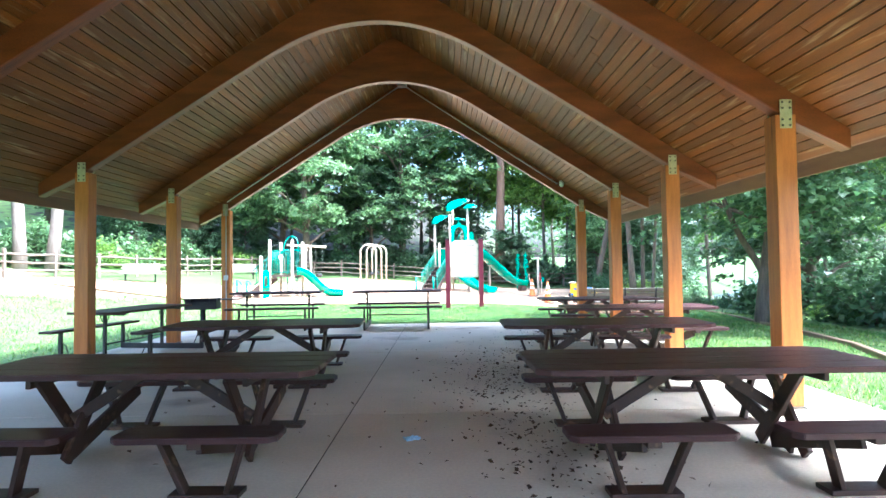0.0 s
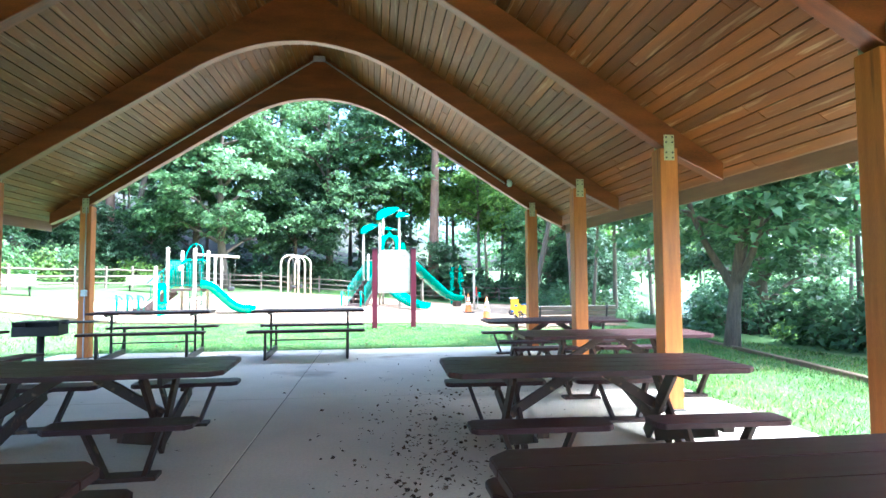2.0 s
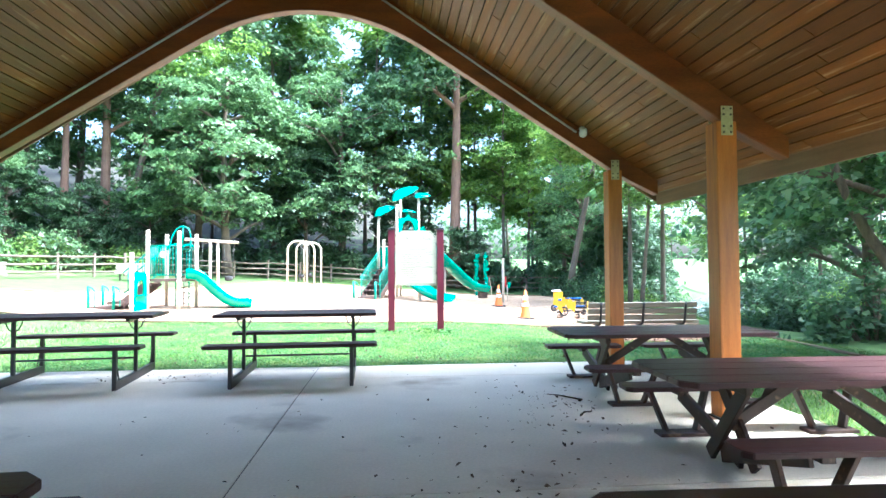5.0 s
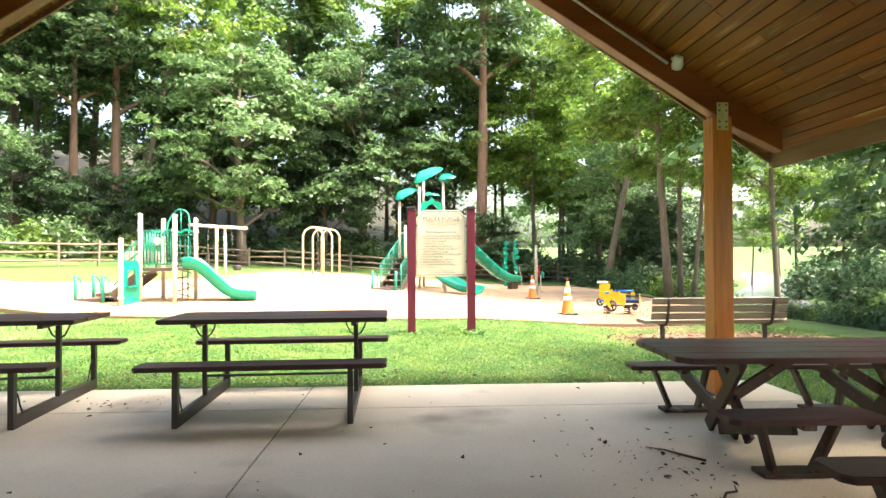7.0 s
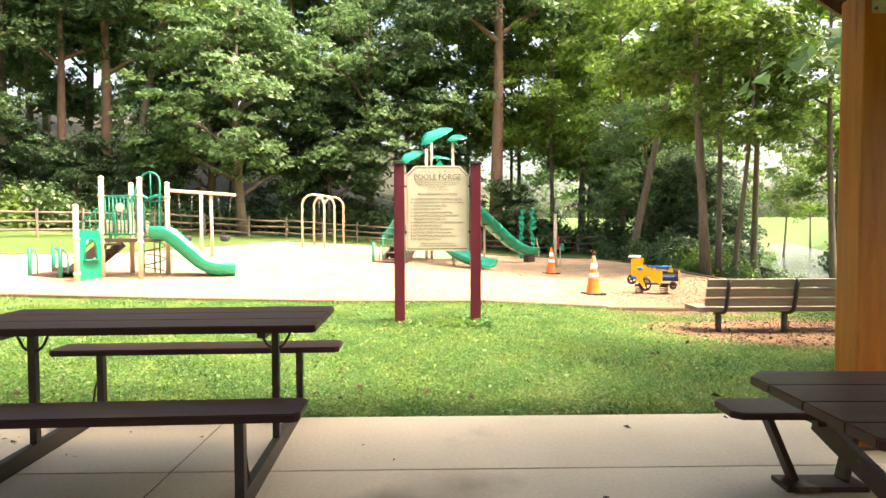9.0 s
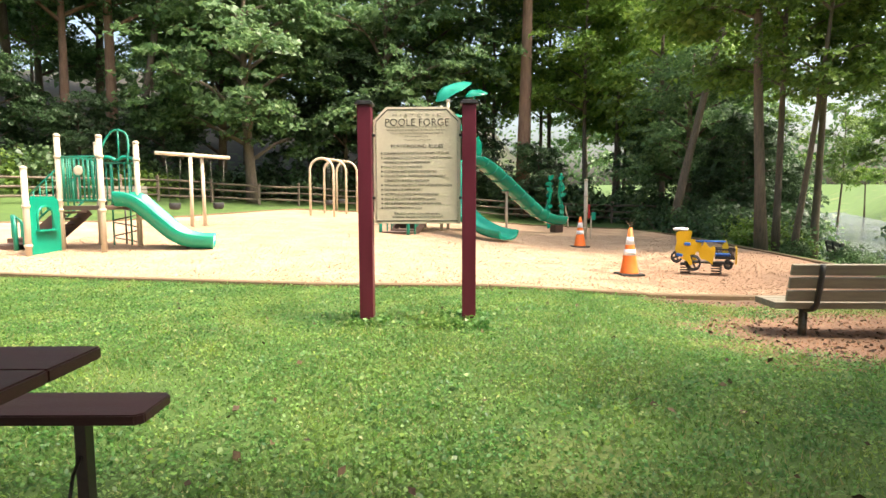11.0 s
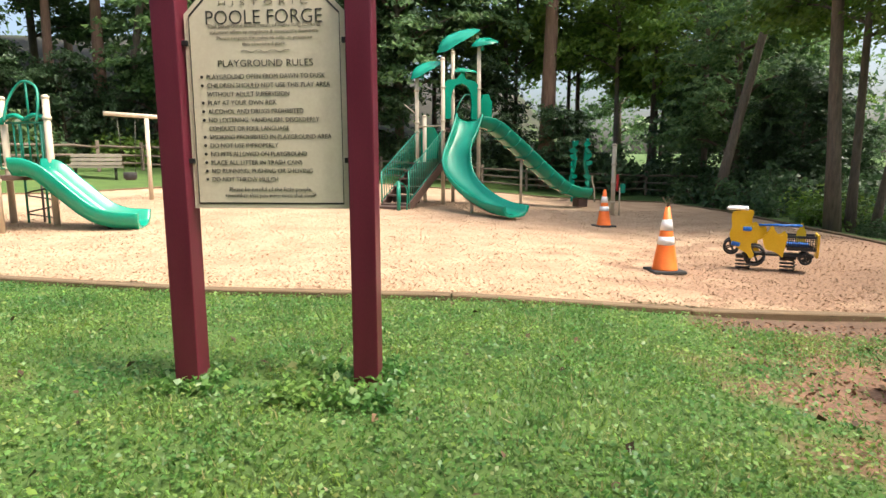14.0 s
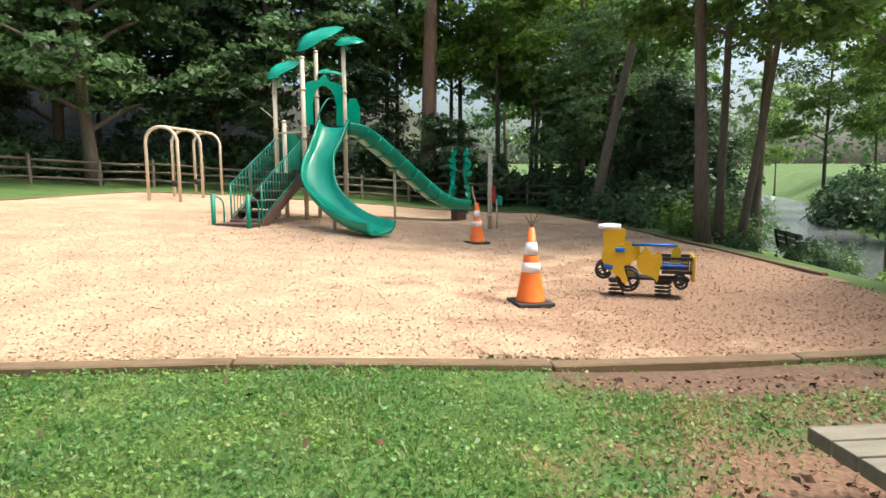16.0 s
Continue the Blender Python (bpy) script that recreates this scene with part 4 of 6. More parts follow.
def large_play_structure():
    g = 0.05
    root = thing("play_structure", pose(0, 0, 0), "tall green and beige play structure with leaf canopies", "playground")
    front, right, left, far = (0.42, 34.45), (1.50, 34.95), (-0.48, 35.2), (0.62, 35.9)
    poles_at(root, *front, g - 0.1, 4.6)
    poles_at(root, *right, g - 0.1, 5.05, name="pole")
    poles_at(root, *left, g - 0.1, 4.22)
    poles_at(root, *far, g - 0.1, 5.05)
    poles_at(root, -0.22, 35.05, g - 0.1, 2.95)
    for p in (front, right, left, far):
        collars(root, *p, (1.45, 2.45, 2.75, 3.75))
    deck(root, [(-0.48, 35.2), (0.42, 34.45), (1.02, 34.7), (0.62, 35.9), (-0.1, 36.0)], 1.5)
    deck(root, [front, right, (1.55, 35.9), far], 2.55)
    leaf_canopy(root, 0.62, 35.2, 5.28, 0.82, 4, -13, 30)
    leaf_canopy(root, 1.58, 34.95, 5.18, 0.46, 0, 8, 30)
    leaf_canopy(root, -0.34, 35.2, 4.42, 0.62, 4, -12, 30)
    leaf_canopy(root, 0.95, 36.0, 4.50, 0.45, 0, 16, 12)
    # arched slide hood
    d = (Vector((*right, 0)) - Vector((*front, 0)))
    ang = math.degrees(math.atan2(d.y, d.x))
    w = d.length - 0.12
    bm = B()
    outer = [(0, 0), (0.0, 0.7), (-0.02, 1.05), (0.1, 1.16), (w * 0.35, 1.2), (w * 0.5, 1.38), (w * 0.65, 1.2), (w - 0.1, 1.16), (w + 0.02, 1.05), (w, 0.7), (w, 0)]
    inner = [(0.2, 0), (0.19, 0.55), (0.24, 0.82), (0.33, 0.98), (w * 0.42, 1.05), (w * 0.5, 1.07), (w * 0.58, 1.05), (w - 0.33, 0.98), (w - 0.24, 0.82), (w - 0.19, 0.55), (w - 0.2, 0)]
    sheets = [[[bm.verts.new((u, v, t)) for u, v in line] for line in (outer, inner)] for t in (-0.04, 0.04)]
    for i in range(10):
        (o0, i0), (o1, i1) = sheets
        bm.faces.new((o0[i], o0[i + 1], i0[i + 1], i0[i]))
        bm.faces.new((o1[i], i1[i], i1[i + 1], o1[i + 1]))
        bm.faces.new((o0[i], o1[i], o1[i + 1], o0[i + 1]))
        bm.faces.new((i0[i], i0[i + 1], i1[i + 1], i1[i]))
    bmesh.ops.recalc_face_normals(bm, faces=bm.faces[:])
    bm.transform(pose(front[0], front[1], 2.82, 0, 0, ang) @ pose(0.06, 0, 0, 90))
    part("slide_hood", bm, GREEN, root, "green arched hood over the slide entrance")
    bm = B()
    slab_of(bm, [(0, 0), (0.75, 0.05), (0.78, 0.7), (0.55, 0.95), (0.2, 0.9), (0, 0.6)], 0.05, pose(right[0], right[1], 2.7, 90, 0, 62))
    part("side_panel", bm, GREEN, root, "green moulded side panel")
    bm = B()
    tube(bm, spline([(0.75, 34.5, 2.7), (0.85, 34.35, 3.1), (1.05, 34.6, 3.5), (1.2, 35.1, 3.6)], 6), 0.02, 8)
    part("hand_rail", bm, GREEN_STEEL, root)
    chute([(1.18, 34.72, 2.74), (1.24, 34.3, 2.68), (1.14, 33.75, 2.18), (0.96, 33.2, 1.56), (1.02, 32.6, 1.02), (1.45, 31.9, 0.56), (2.02, 31.2, 0.26), (2.55, 30.6, 0.17)], trough(0.36, 0.24), GREEN, root, "slide")
    chute([(1.45, 35.25, 2.62), (1.85, 35.4, 2.52), (2.5, 35.85, 2.02), (3.3, 36.4, 1.32), (4.1, 36.9, 0.66), (4.7, 37.2, 0.36), (5.25, 37.5, 0.28)], trough(0.34, 0.30), GREEN, root, "slide")
    ribs = spline([(1.85, 35.4, 2.52), (2.5, 35.85, 2.02), (3.3, 36.4, 1.32), (4.1, 36.9, 0.66), (4.7, 37.2, 0.36)], 2)
    for p, q in zip(ribs, ribs[1:]):
        bm = B()
        chute_dir = (q - p).normalized()
        side = chute_dir.cross(Vector((0, 0, 1))).normalized()
        up = side.cross(chute_dir)
        tube(bm, [p + side * u * 1.06 + up * (v - 0.005) for u, v in ((-0.36, 0.3), (-0.37, 0.12), (-0.28, -0.03), (0, -0.06), (0.28, -0.03), (0.37, 0.12), (0.36, 0.3))], 0.026, 6)
        part("slide_rib", bm, GREEN, root)
    for x, y, z in ((1.42, 31.95, 0.52), (2.9, 36.15, 1.6)):
        bm = B()
        tube(bm, [(x, y, -0.1), (x, y, z)], 0.045, 10)
        tube(bm, [(x - 0.18, y, z - 0.02), (x + 0.18, y, z - 0.02)], 0.03, 8)
        part("slide_support", bm, BEIGE_STEEL, root, "beige coated steel support")
    bm = B()
    box(bm, 5.05, 37.4, 0.08, 0.4, 0.35, 0.3, (0, 0, 30), 0.02)
    part("slide_foot", bm, BROWN_DECK, root)
    # stairs
    a, b = Vector((-0.36, 32.4, 0)), Vector((0.42, 34.35, 0))
    run = b - a
    across = Vector((-0.85, 0.46, 0))
    for i in range(6):
        p = a + run * ((i + 0.3) / 6.2) + across / 2
        bm = B()
        box(bm, p.x, p.y, g + 0.25 + i * 0.235, 0.92, 0.32, 0.05, (0, 0, math.degrees(math.atan2(run.y, run.x)) - 90), 0.006)
        box(bm, p.x + 0.07, p.y + 0.13, g + 0.14 + i * 0.235, 0.90, 0.025, 0.2, (0, 0, math.degrees(math.atan2(run.y, run.x)) - 90), 0.004)
        part("tread", bm, BROWN_DECK, root, "brown coated step")
    p = a - run.normalized() * 0.3 + across / 2
    bm = B()
    box(bm, p.x, p.y, g + 0.2, 0.98, 0.62, 0.07, (0, 0, math.degrees(math.atan2(run.y, run.x)) - 90), 0.008)
    box(bm, p.x, p.y, g + 0.08, 0.86, 0.5, 0.2, (0, 0, math.degrees(math.atan2(run.y, run.x)) - 90), 0.008)
    part("bottom_step", bm, BROWN_DECK, root)
    for shift in (Vector((0, 0, 0)), across):
        s, e = a + shift, b + shift
        bm = B()
        beam(bm, s + Vector((0, 0, g + 0.16)), e + Vector((0, 0, 1.42)), 0.04, 0.26, 0.005)
        part("stringer", bm, BROWN_DECK, root)
        railing(root, (s.x, s.y), (e.x, e.y), (g + 0.36, 1.62), (1.22, 2.46), 15, r=0.013)
        bm = B()
        tube(bm, [s + Vector((0, 0, g)), s + Vector((0, 0, 1.24))], 0.025, 8)
        part("newel", bm, GREEN_STEEL, root)
    for p in (a - run.normalized() * 0.62 + across * -0.05, a - run.normalized() * 0.55 + across * 1.12):
        bm = B()
        tube(bm, [(p.x, p.y, -0.05), (p.x, p.y, 0.98)], 0.055, 10)
        tube(bm, spline([(p.x, p.y, 0.92), (p.x + 0.12, p.y + 0.08, 0.9), (p.x + 0.2, p.y + 0.16, 0.72), (p.x + 0.2, p.y + 0.16, 0.2)], 5), 0.02, 8)
        part("hand_post", bm, GREEN_STEEL, root, "green coated steel grab post")
    railing(root, left, (-0.1, 36.0), 1.6, 2.55, 6)
    bm = B()
    slab_of(bm, [(0, 0), (0.6, 0), (0.62, 0.75), (0.45, 1.0), (0.15, 1.0), (-0.02, 0.75)], 0.05, pose(-0.35, 35.35, 1.62, 90, 0, -25))
    part("panel", bm, GREEN, root, "green moulded panel")
    bm = B()
    tube(bm, [(-0.9, 35.3, 3.35), (-0.42, 35.2, 2.95)], 0.018, 6)
    tube(bm, [(-0.4, 35.1, 2.62), (0.42, 34.5, 2.62)], 0.025, 8)
    part("rail", bm, BEIGE_STEEL, root)


large_play_structure()


def leaf_climber():
    rng = random.Random(12)
    root = thing("leaf_climber", pose(5.45, 40.6, -0.08), "green moulded climbing frame like two twisted stems", "climbing frame")
    for sx in (-0.22, 0.24):
        bm = B()
        tube(bm, spline([(sx, 0, 0), (sx * 1.5, 0.05, 0.8), (sx * 0.9, 0, 1.6), (sx * 1.25, 0, 2.5 + sx * 0.2)], 6), [0.11 - 0.003 * i for i in range(19)], 8)
        part("stem", bm, GREEN, root)
        for i in range(8):
            z = 0.5 + i * 0.26
            bm = B()
            m = pose(sx * 1.2 + rng.uniform(-.05, .05), -0.05, z, rng.uniform(50, 100), rng.uniform(-50, 50), rng.uniform(0, 60))
            slab_of(bm, [(-0.16, 0), (-0.05, 0.1), (0.12, 0.09), (0.22, 0), (0.1, -0.09), (-0.06, -0.1)], 0.03, m)
            part("foothold", bm, GREEN, root)
    bm = B()
    tube(bm, spline([(0.62, -0.1, 0), (0.6, -0.1, 0.5), (0.52, -0.1, 0.8), (0.5, -0.1, 1.05)], 5), 0.03, 8)
    part("grab_rail", bm, BEIGE_STEEL, root)


leaf_climber()


def activity_pole():
    root = thing("activity_pole", pose(5.6, 34.4, -0.08), "beige steel pole with a red and green play panel", "playground")
    poles_at(root, 0, 0, -0.1, 2.08, 0.065)
    collars(root, 0, 0, (0.35, 0.95, 1.5), 0.065)
    bm = B()
    box(bm, 0.12, 0.02, 0.95, 0.07, 0.09, 0.5, None, 0.02)
    part("tube_panel", bm, RED, root, "red plastic tube")
    bm = B()
    box(bm, 0.28, 0, 0.78, 0.16, 0.14, 0.3, None, 0.05)
    part("speaking_cup", bm, GREEN, root, "green plastic cup")
    bm = B()
    tube(bm, [(0.2, 0, -0.05), (0.2, 0, 0.8)], 0.025, 8)
    part("strut", bm, BEIGE_STEEL, root)


activity_pole()


def arch_swing():
    root = thing("arch_swing_set", pose(0, 0, 0), "beige steel swing set of three hooped legs", "swing set")
    ends = [Vector((-5.0, 38.8, 0.46)), Vector((-4.85, 40.8, 0.5)), Vector((-4.7, 42.8, 0.54))]
    for p in ends:
        bm = B()
        hoop = [(p.x - 0.52, p.y, p.z - 0.1)] + [(p.x + x, p.y, p.z + z) for x, z in arc(0, 2.1, 0.52, 180, 0, 14)] + [(p.x + 0.52, p.y, p.z - 0.1)]
        tube(bm, hoop, 0.055, 12)
        part("hoop", bm, BEIGE_STEEL, root)
    bm = B()
    tube(bm, [ends[0] + Vector((0, 0, 2.63)), ends[2] + Vector((0, 0, 2.63))], 0.05, 12)
    part("top_bar", bm, BEIGE_STEEL, root)
    for a, b in zip(ends, ends[1:]):
        p = (a + b) / 2
        bm = B()
        lathe(bm, [(0.12, 0), (0.17, 0.06), (0.18, 0.2), (0.16, 0.22), (0.15, 0.08)], p.x, p.y, p.z + 0.55, 12)
        seat = part("bucket_seat", bm, RUBBER, root, "black rubber bucket seat")
        for s in (-0.16, 0.16):
            bm = B()
            tube(bm, [p + Vector((0, s, 0.74)), p + Vector((0, s * 1.2, 2.61))], 0.008, 5)
            part("chain", bm, BOLT, seat)


arch_swing()


def single_post_swing():
    root = thing("swing_set", pose(-7.45, 32.0, 0.4), "beige steel swing with a level top bar and bucket seats", "swing set")
    for s in (-0.09, 0.13):
        bm = B()
        tube(bm, [(s, s * 2, -0.1), (s * 0.8, s * 2, 2.3)], 0.058, 12)
        part("post", bm, BEIGE_STEEL, root)
    a, b = Vector((-0.95, -0.7, 2.40)), Vector((0.85, 0.7, 2.32))
    bm = B()
    tube(bm, [a, b], 0.06, 12)
    part("top_bar", bm, BEIGE_STEEL, root)
    for k in (0.1, 0.36, 0.68, 0.93):
        bm = B()
        p = a.lerp(b, k)
        tube(bm, [p, p - Vector((0, 0, 0.14))], 0.018, 6)
        part("hanger", bm, BOLT, root)
    for k in (0.23, 0.82):
        p = a.lerp(b, k)
        bm = B()
        lathe(bm, [(0.12, 0), (0.17, 0.06), (0.18, 0.2), (0.16, 0.22), (0.15, 0.08)], p.x, p.y, 0.62, 12)
        seat = part("bucket_seat", bm, RUBBER, root, "black rubber bucket seat")
        for s in (-0.13, 0.13):
            bm = B()
            d = (b - a).normalized() * s
            tube(bm, [(p.x + d.x, p.y + d.y, 0.80), (p.x + d.x * 1.7, p.y + d.y * 1.7, p.z - 0.1)], 0.008, 5)
            part("chain", bm, BOLT, seat)


single_post_swing()


# ---- traffic cones ----
def cone(x, y, turn):
    root = thing("traffic_cone", pose(x, y, ground_z(x, y) + 0.045, 0, 0, turn), "orange traffic cone with two silver bands on a black base", "traffic cone", "traffic cones")
    bm = B()
    box(bm, 0, 0, 0.025, 0.44, 0.44, 0.045, None, 0.015)
    part("base", bm, RUBBER, root, "black rubber base")
    H, r0, r1 = 0.86, 0.165, 0.032

    def rad(z):
        return r0 + (r1 - r0) * z / H
    bm = B()
    lathe(bm, [(rad(0) + 0.012, 0), (rad(0), 0.02), (rad(H * 0.5), H * 0.5), (rad(H), H), (rad(H) - 0.008, H), (0.012, H - 0.02)], 0, 0, 0.045, 28)
    part("body", bm, ORANGE, root)
    for a, b in ((0.40, 0.53), (0.63, 0.80)):
        bm = B()
        lathe(bm, [(rad(a * H) + 0.001, a * H), (rad(a * H) + 0.004, a * H), (rad(b * H) + 0.004, b * H), (rad(b * H) + 0.001, b * H)], 0, 0, 0.045, 28, False)
        part("band", bm, REFLECTIVE, root, "silver reflective band")
    return root


cone(4.37, 24.42, 8)
cone(4.66, 30.6, 20)
twig = thing("twig", pose(4.37, 24.42, ground_z(4.37, 24.42) + 0.92), "dry brown weed sprig stuck in the cone", "twig")
bm = B()
for i in range(6):
    a = i * 1.1
    tube(bm, [(0, 0, 0), (0.02 * math.cos(a), 0.02 * math.sin(a), 0.07), (0.09 * math.cos(a), 0.06 * math.sin(a), 0.12 + 0.015 * i)], 0.004, 4)
part("stalk", bm, LITTER_LEAF, twig)


# ---- spring rider ----
def rounded(outline):
    """The outline with its corners cut twice."""
    for k in range(2):
        pairs = [(Vector(a), Vector(b)) for a, b in zip(outline, outline[1:] + outline[:1])]
        outline = [tuple(p) for a, b in pairs for p in (a.lerp(b, 0.22), a.lerp(b, 0.78))]
    return outline


def spring_rider():
    root = thing("spring_rider", pose(5.47, 25.15, ground_z(5.5, 25.1) + 0.04, 0, 0, -22) @ Matrix.Diagonal((0.88, 0.92, 0.94, 1)), "yellow spring rider shaped like a horse and cart", "spring rider")
    for x in (0.24, 0.88):
        bm = B()
        tube(bm, [(x + 0.105 * math.cos(a * 0.42), 0.105 * math.sin(a * 0.42), 0.005 + a * 0.0035) for a in range(60)], 0.013, 6)
        part("spring", bm, BLACK, root, "black coil spring")
        bm = B()
        lathe(bm, [(0.12, 0.205), (0.12, 0.235), (0.06, 0.245)], x, 0, 0, 14)
        part("spring_plate", bm, BLACK, root)
    horse = [(0.04, 0.92), (0.026, 0.79), (0.05, 0.67), (0.01, 0.57), (0.04, 0.46), (0.10, 0.38), (0.19, 0.32), (0.27, 0.29), (0.34, 0.18), (0.40, 0.25), (0.35, 0.34), (0.33, 0.45), (0.40, 0.47), (0.46, 0.51), (0.455, 0.67), (0.40, 0.73), (0.345, 0.67), (0.30, 0.745), (0.24, 0.71), (0.235, 0.78), (0.27, 0.92)]
    cart = [(0.51, 0.42), (0.51, 0.57), (0.59, 0.59), (0.625, 0.74), (0.68, 0.61), (0.74, 0.55), (0.82, 0.62), (0.85, 0.56), (0.81, 0.36), (0.795, 0.22), (0.74, 0.29), (0.64, 0.33), (0.56, 0.34)]
    arm = [(0.99, 0.40), (0.98, 0.62), (1.02, 0.66), (1.05, 0.77), (1.09, 0.66), (1.12, 0.60), (1.11, 0.40)]
    for y in (-0.15, 0.15):            # cut-out body panels
        for name, outline, shift in (("horse_panel", horse, 0.0 if y < 0 else 0.10), ("cart_panel", cart, 0.0), ("arm_panel", arm, 0.0)):
            if name == "arm_panel" and y < 0:
                continue
            bm = B()
            slab_of(bm, rounded(outline), 0.022, pose(shift, y, 0, 90, 0, 0))
            bmesh.ops.recalc_face_normals(bm, faces=bm.faces[:])
            panel = part(name, bm, YELLOW, root, "yellow cut-out panel")
            if name == "horse_panel":
                for x, z, turn in ((0.27, 0.65, 0), (0.115, 0.415, 12)):
                    bm = B()
                    box(bm, x, y * 1.2, z, 0.13, 0.06, 0.065, (0, turn, 0), 0.02)
                    part("footrest", bm, BLUE, panel, "blue plastic pad")
        for x, z, r in ((0.05, 0.36, 0.105), (0.40, 0.24, 0.145), (1.11, 0.23, 0.075)):
            bm = B()
            tube(bm, [(x + r * math.cos(a * math.pi / 8), y * 0.85, z + r * math.sin(a * math.pi / 8)) for a in range(17)], 0.02, 6)
            for a in range(4):
                tube(bm, [(x, y * 0.85, z), (x + r * math.cos(a * 1.57 + 0.4), y * 0.85, z + r * math.sin(a * 1.57 + 0.4))], 0.012, 5)
            part("wheel", bm, BLACK, root, "black spoked wheel")
        side = y * 1.12
        bm = B()
        for z, h in ((0.555, 0.04), (0.375, 0.045)):
            box(bm, 1.04, side, z, 0.40, 0.02, h, None, 0.004)
        for i in range(13):
            box(bm, 0.86 + i * 0.03, side, 0.465, 0.009, 0.01, 0.17)
        for i in range(4):
            box(bm, 1.04, side, 0.41 + i * 0.037, 0.39, 0.01, 0.007)
        part("side_mesh", bm, BLACK, root, "black mesh side")
    bm = B()
    slab_of(bm, rounded([(-0.2, 0.24), (0.2, 0.24), (0.23, 0.62), (0.14, 0.57), (0, 0.60), (-0.14, 0.57), (-0.23, 0.62)]), 0.025, pose(1.25, 0, 0, 90, 0, 90))
    part("tail_panel", bm, YELLOW, root, "yellow cut-out panel")
    bm = B()
    box(bm, 0.72, 0, 0.265, 1.0, 0.26, 0.035, None, 0.01)
    part("floor_board", bm, BLACK, root)
    bm = B()
    box(bm, 1.0, 0, 0.43, 0.3, 0.26, 0.05, None, 0.015)
    part("seat", bm, BLUE, root, "blue plastic seat")
    bm = B()
    tube(bm, [(0.44, 0.13, 0.69), (1.06, 0.13, 0.70)], 0.018, 8)
    part("grab_bar", bm, BLUE, root, "blue grab bar")
    bm = B()
    tube(bm, [(0.24, -0.2, 0.95), (0.24, 0.2, 0.95)], 0.022, 8)
    tube(bm, spline([(0.27, -0.17, 0.95), (0.1, -0.19, 0.955), (0.0, -0.15, 0.95), (-0.03, 0, 0.95), (0.0, 0.15, 0.95), (0.1, 0.19, 0.955), (0.27, 0.17, 0.95)], 5), 0.022, 8)
    part("handle", bm, WHITE_PAINT, root, "white hand grip")


spring_rider()


# ---- benches ----
def slat_bench(name, place, length, label, legs=3, seat=0.42):
    root = thing(name, place, label, "bench", "slatted park benches")
    for i in range(3):
        bm = B()
        box(bm, 0, -0.20 + i * 0.155, seat, length, 0.14, 0.075, None, 0.008)
        part("seat_slat", bm, SLAT, root)
    for i in range(3):
        bm = B()
        box(bm, 0, 0.22 + i * 0.035, seat + 0.12 + i * 0.15, length * 0.93, 0.045, 0.125, (-12, 0, 0), 0.008)
        part("back_slat", bm, SLAT, root)
    for k in range(legs):
        x = -length * 0.36 + k * length * 0.72 / (legs - 1)
        bm = B()
        tube(bm, [(x, 0.02, -0.1), (x, 0.02, seat - 0.05)], 0.045, 10)
        part("leg", bm, BOLT, root, "grey steel leg")
        bm = B()
        tube(bm, spline([(x, -0.22, seat - 0.06), (x, 0.1, seat - 0.065), (x, 0.24, seat - 0.0), (x, 0.285, seat + 0.14), (x, 0.35, seat + 0.48)], 4), 0.03, 4)
        part("bracket", bm, IRON, root, "black iron bracket")
    return root


slat_bench("park_bench", pose(6.15, 20.05, ground_z(6.1, 20.1) - 0.04, 0, 0, 180), 2.9, "grey-tan slatted bench with black brackets on bare earth", 3)
slat_bench("park_bench", pose(12.6, 31.0, ground_z(12.6, 31.0) - 0.02, 0, 0, 74), 1.8, "dark slatted bench facing the creek", 3)
slat_bench("park_bench", pose(-12.7, 36.8, ground_z(-12.7, 36.8), 0, 0, 24), 1.8, "brown slatted bench on the bank below the fence", 2)
slat_bench("park_bench", pose(-15.4, 29.6, ground_z(-15.4, 29.6), 0, 0, 20), 1.9, "pale slatted bench on the grass below the fence", 2)


# ---- grill ----
def park_grill():
    root = thing("park_grill", pose(-5.45, 13.2, 0, 0, 0, 10) @ Matrix.Diagonal((1.3, 1.25, 1.0, 1)), "black iron charcoal grill on a pedestal", "grill")
    bm = B()
    tube(bm, [(0, 0, 0), (0, 0, 0.62)], 0.045, 12)
    part("pedestal", bm, IRON, root)
    bm = B()
    box(bm, 0, 0.2, 0.73, 0.52, 0.02, 0.24, None, 0.004)
    box(bm, -0.25, 0, 0.73, 0.02, 0.40, 0.24, None, 0.004)
    box(bm, 0.25, 0, 0.73, 0.02, 0.40, 0.24, None, 0.004)
    box(bm, 0, -0.2, 0.69, 0.52, 0.02, 0.16, None, 0.004)
    box(bm, 0, 0, 0.62, 0.52, 0.40, 0.02, None, 0.004)
    part("firebox", bm, IRON, root)
    bm = B()
    for i in range(10):
        tube(bm, [(-0.22 + i * 0.049, -0.24, 0.85), (-0.22 + i * 0.049, 0.18, 0.85)], 0.007, 5)
    tube(bm, [(-0.25, -0.22, 0.85), (0.25, -0.22, 0.85)], 0.01, 6)
    for s in (-0.15, 0.15):
        tube(bm, [(s, -0.24, 0.85), (s, -0.36, 0.86)], 0.012, 6)
    part("grate", bm, BOLT, root)
    bm = B()
    box(bm, 0.46, 0, 0.82, 0.36, 0.34, 0.02, None, 0.004)
    part("side_shelf", bm, IRON, root)


park_grill()


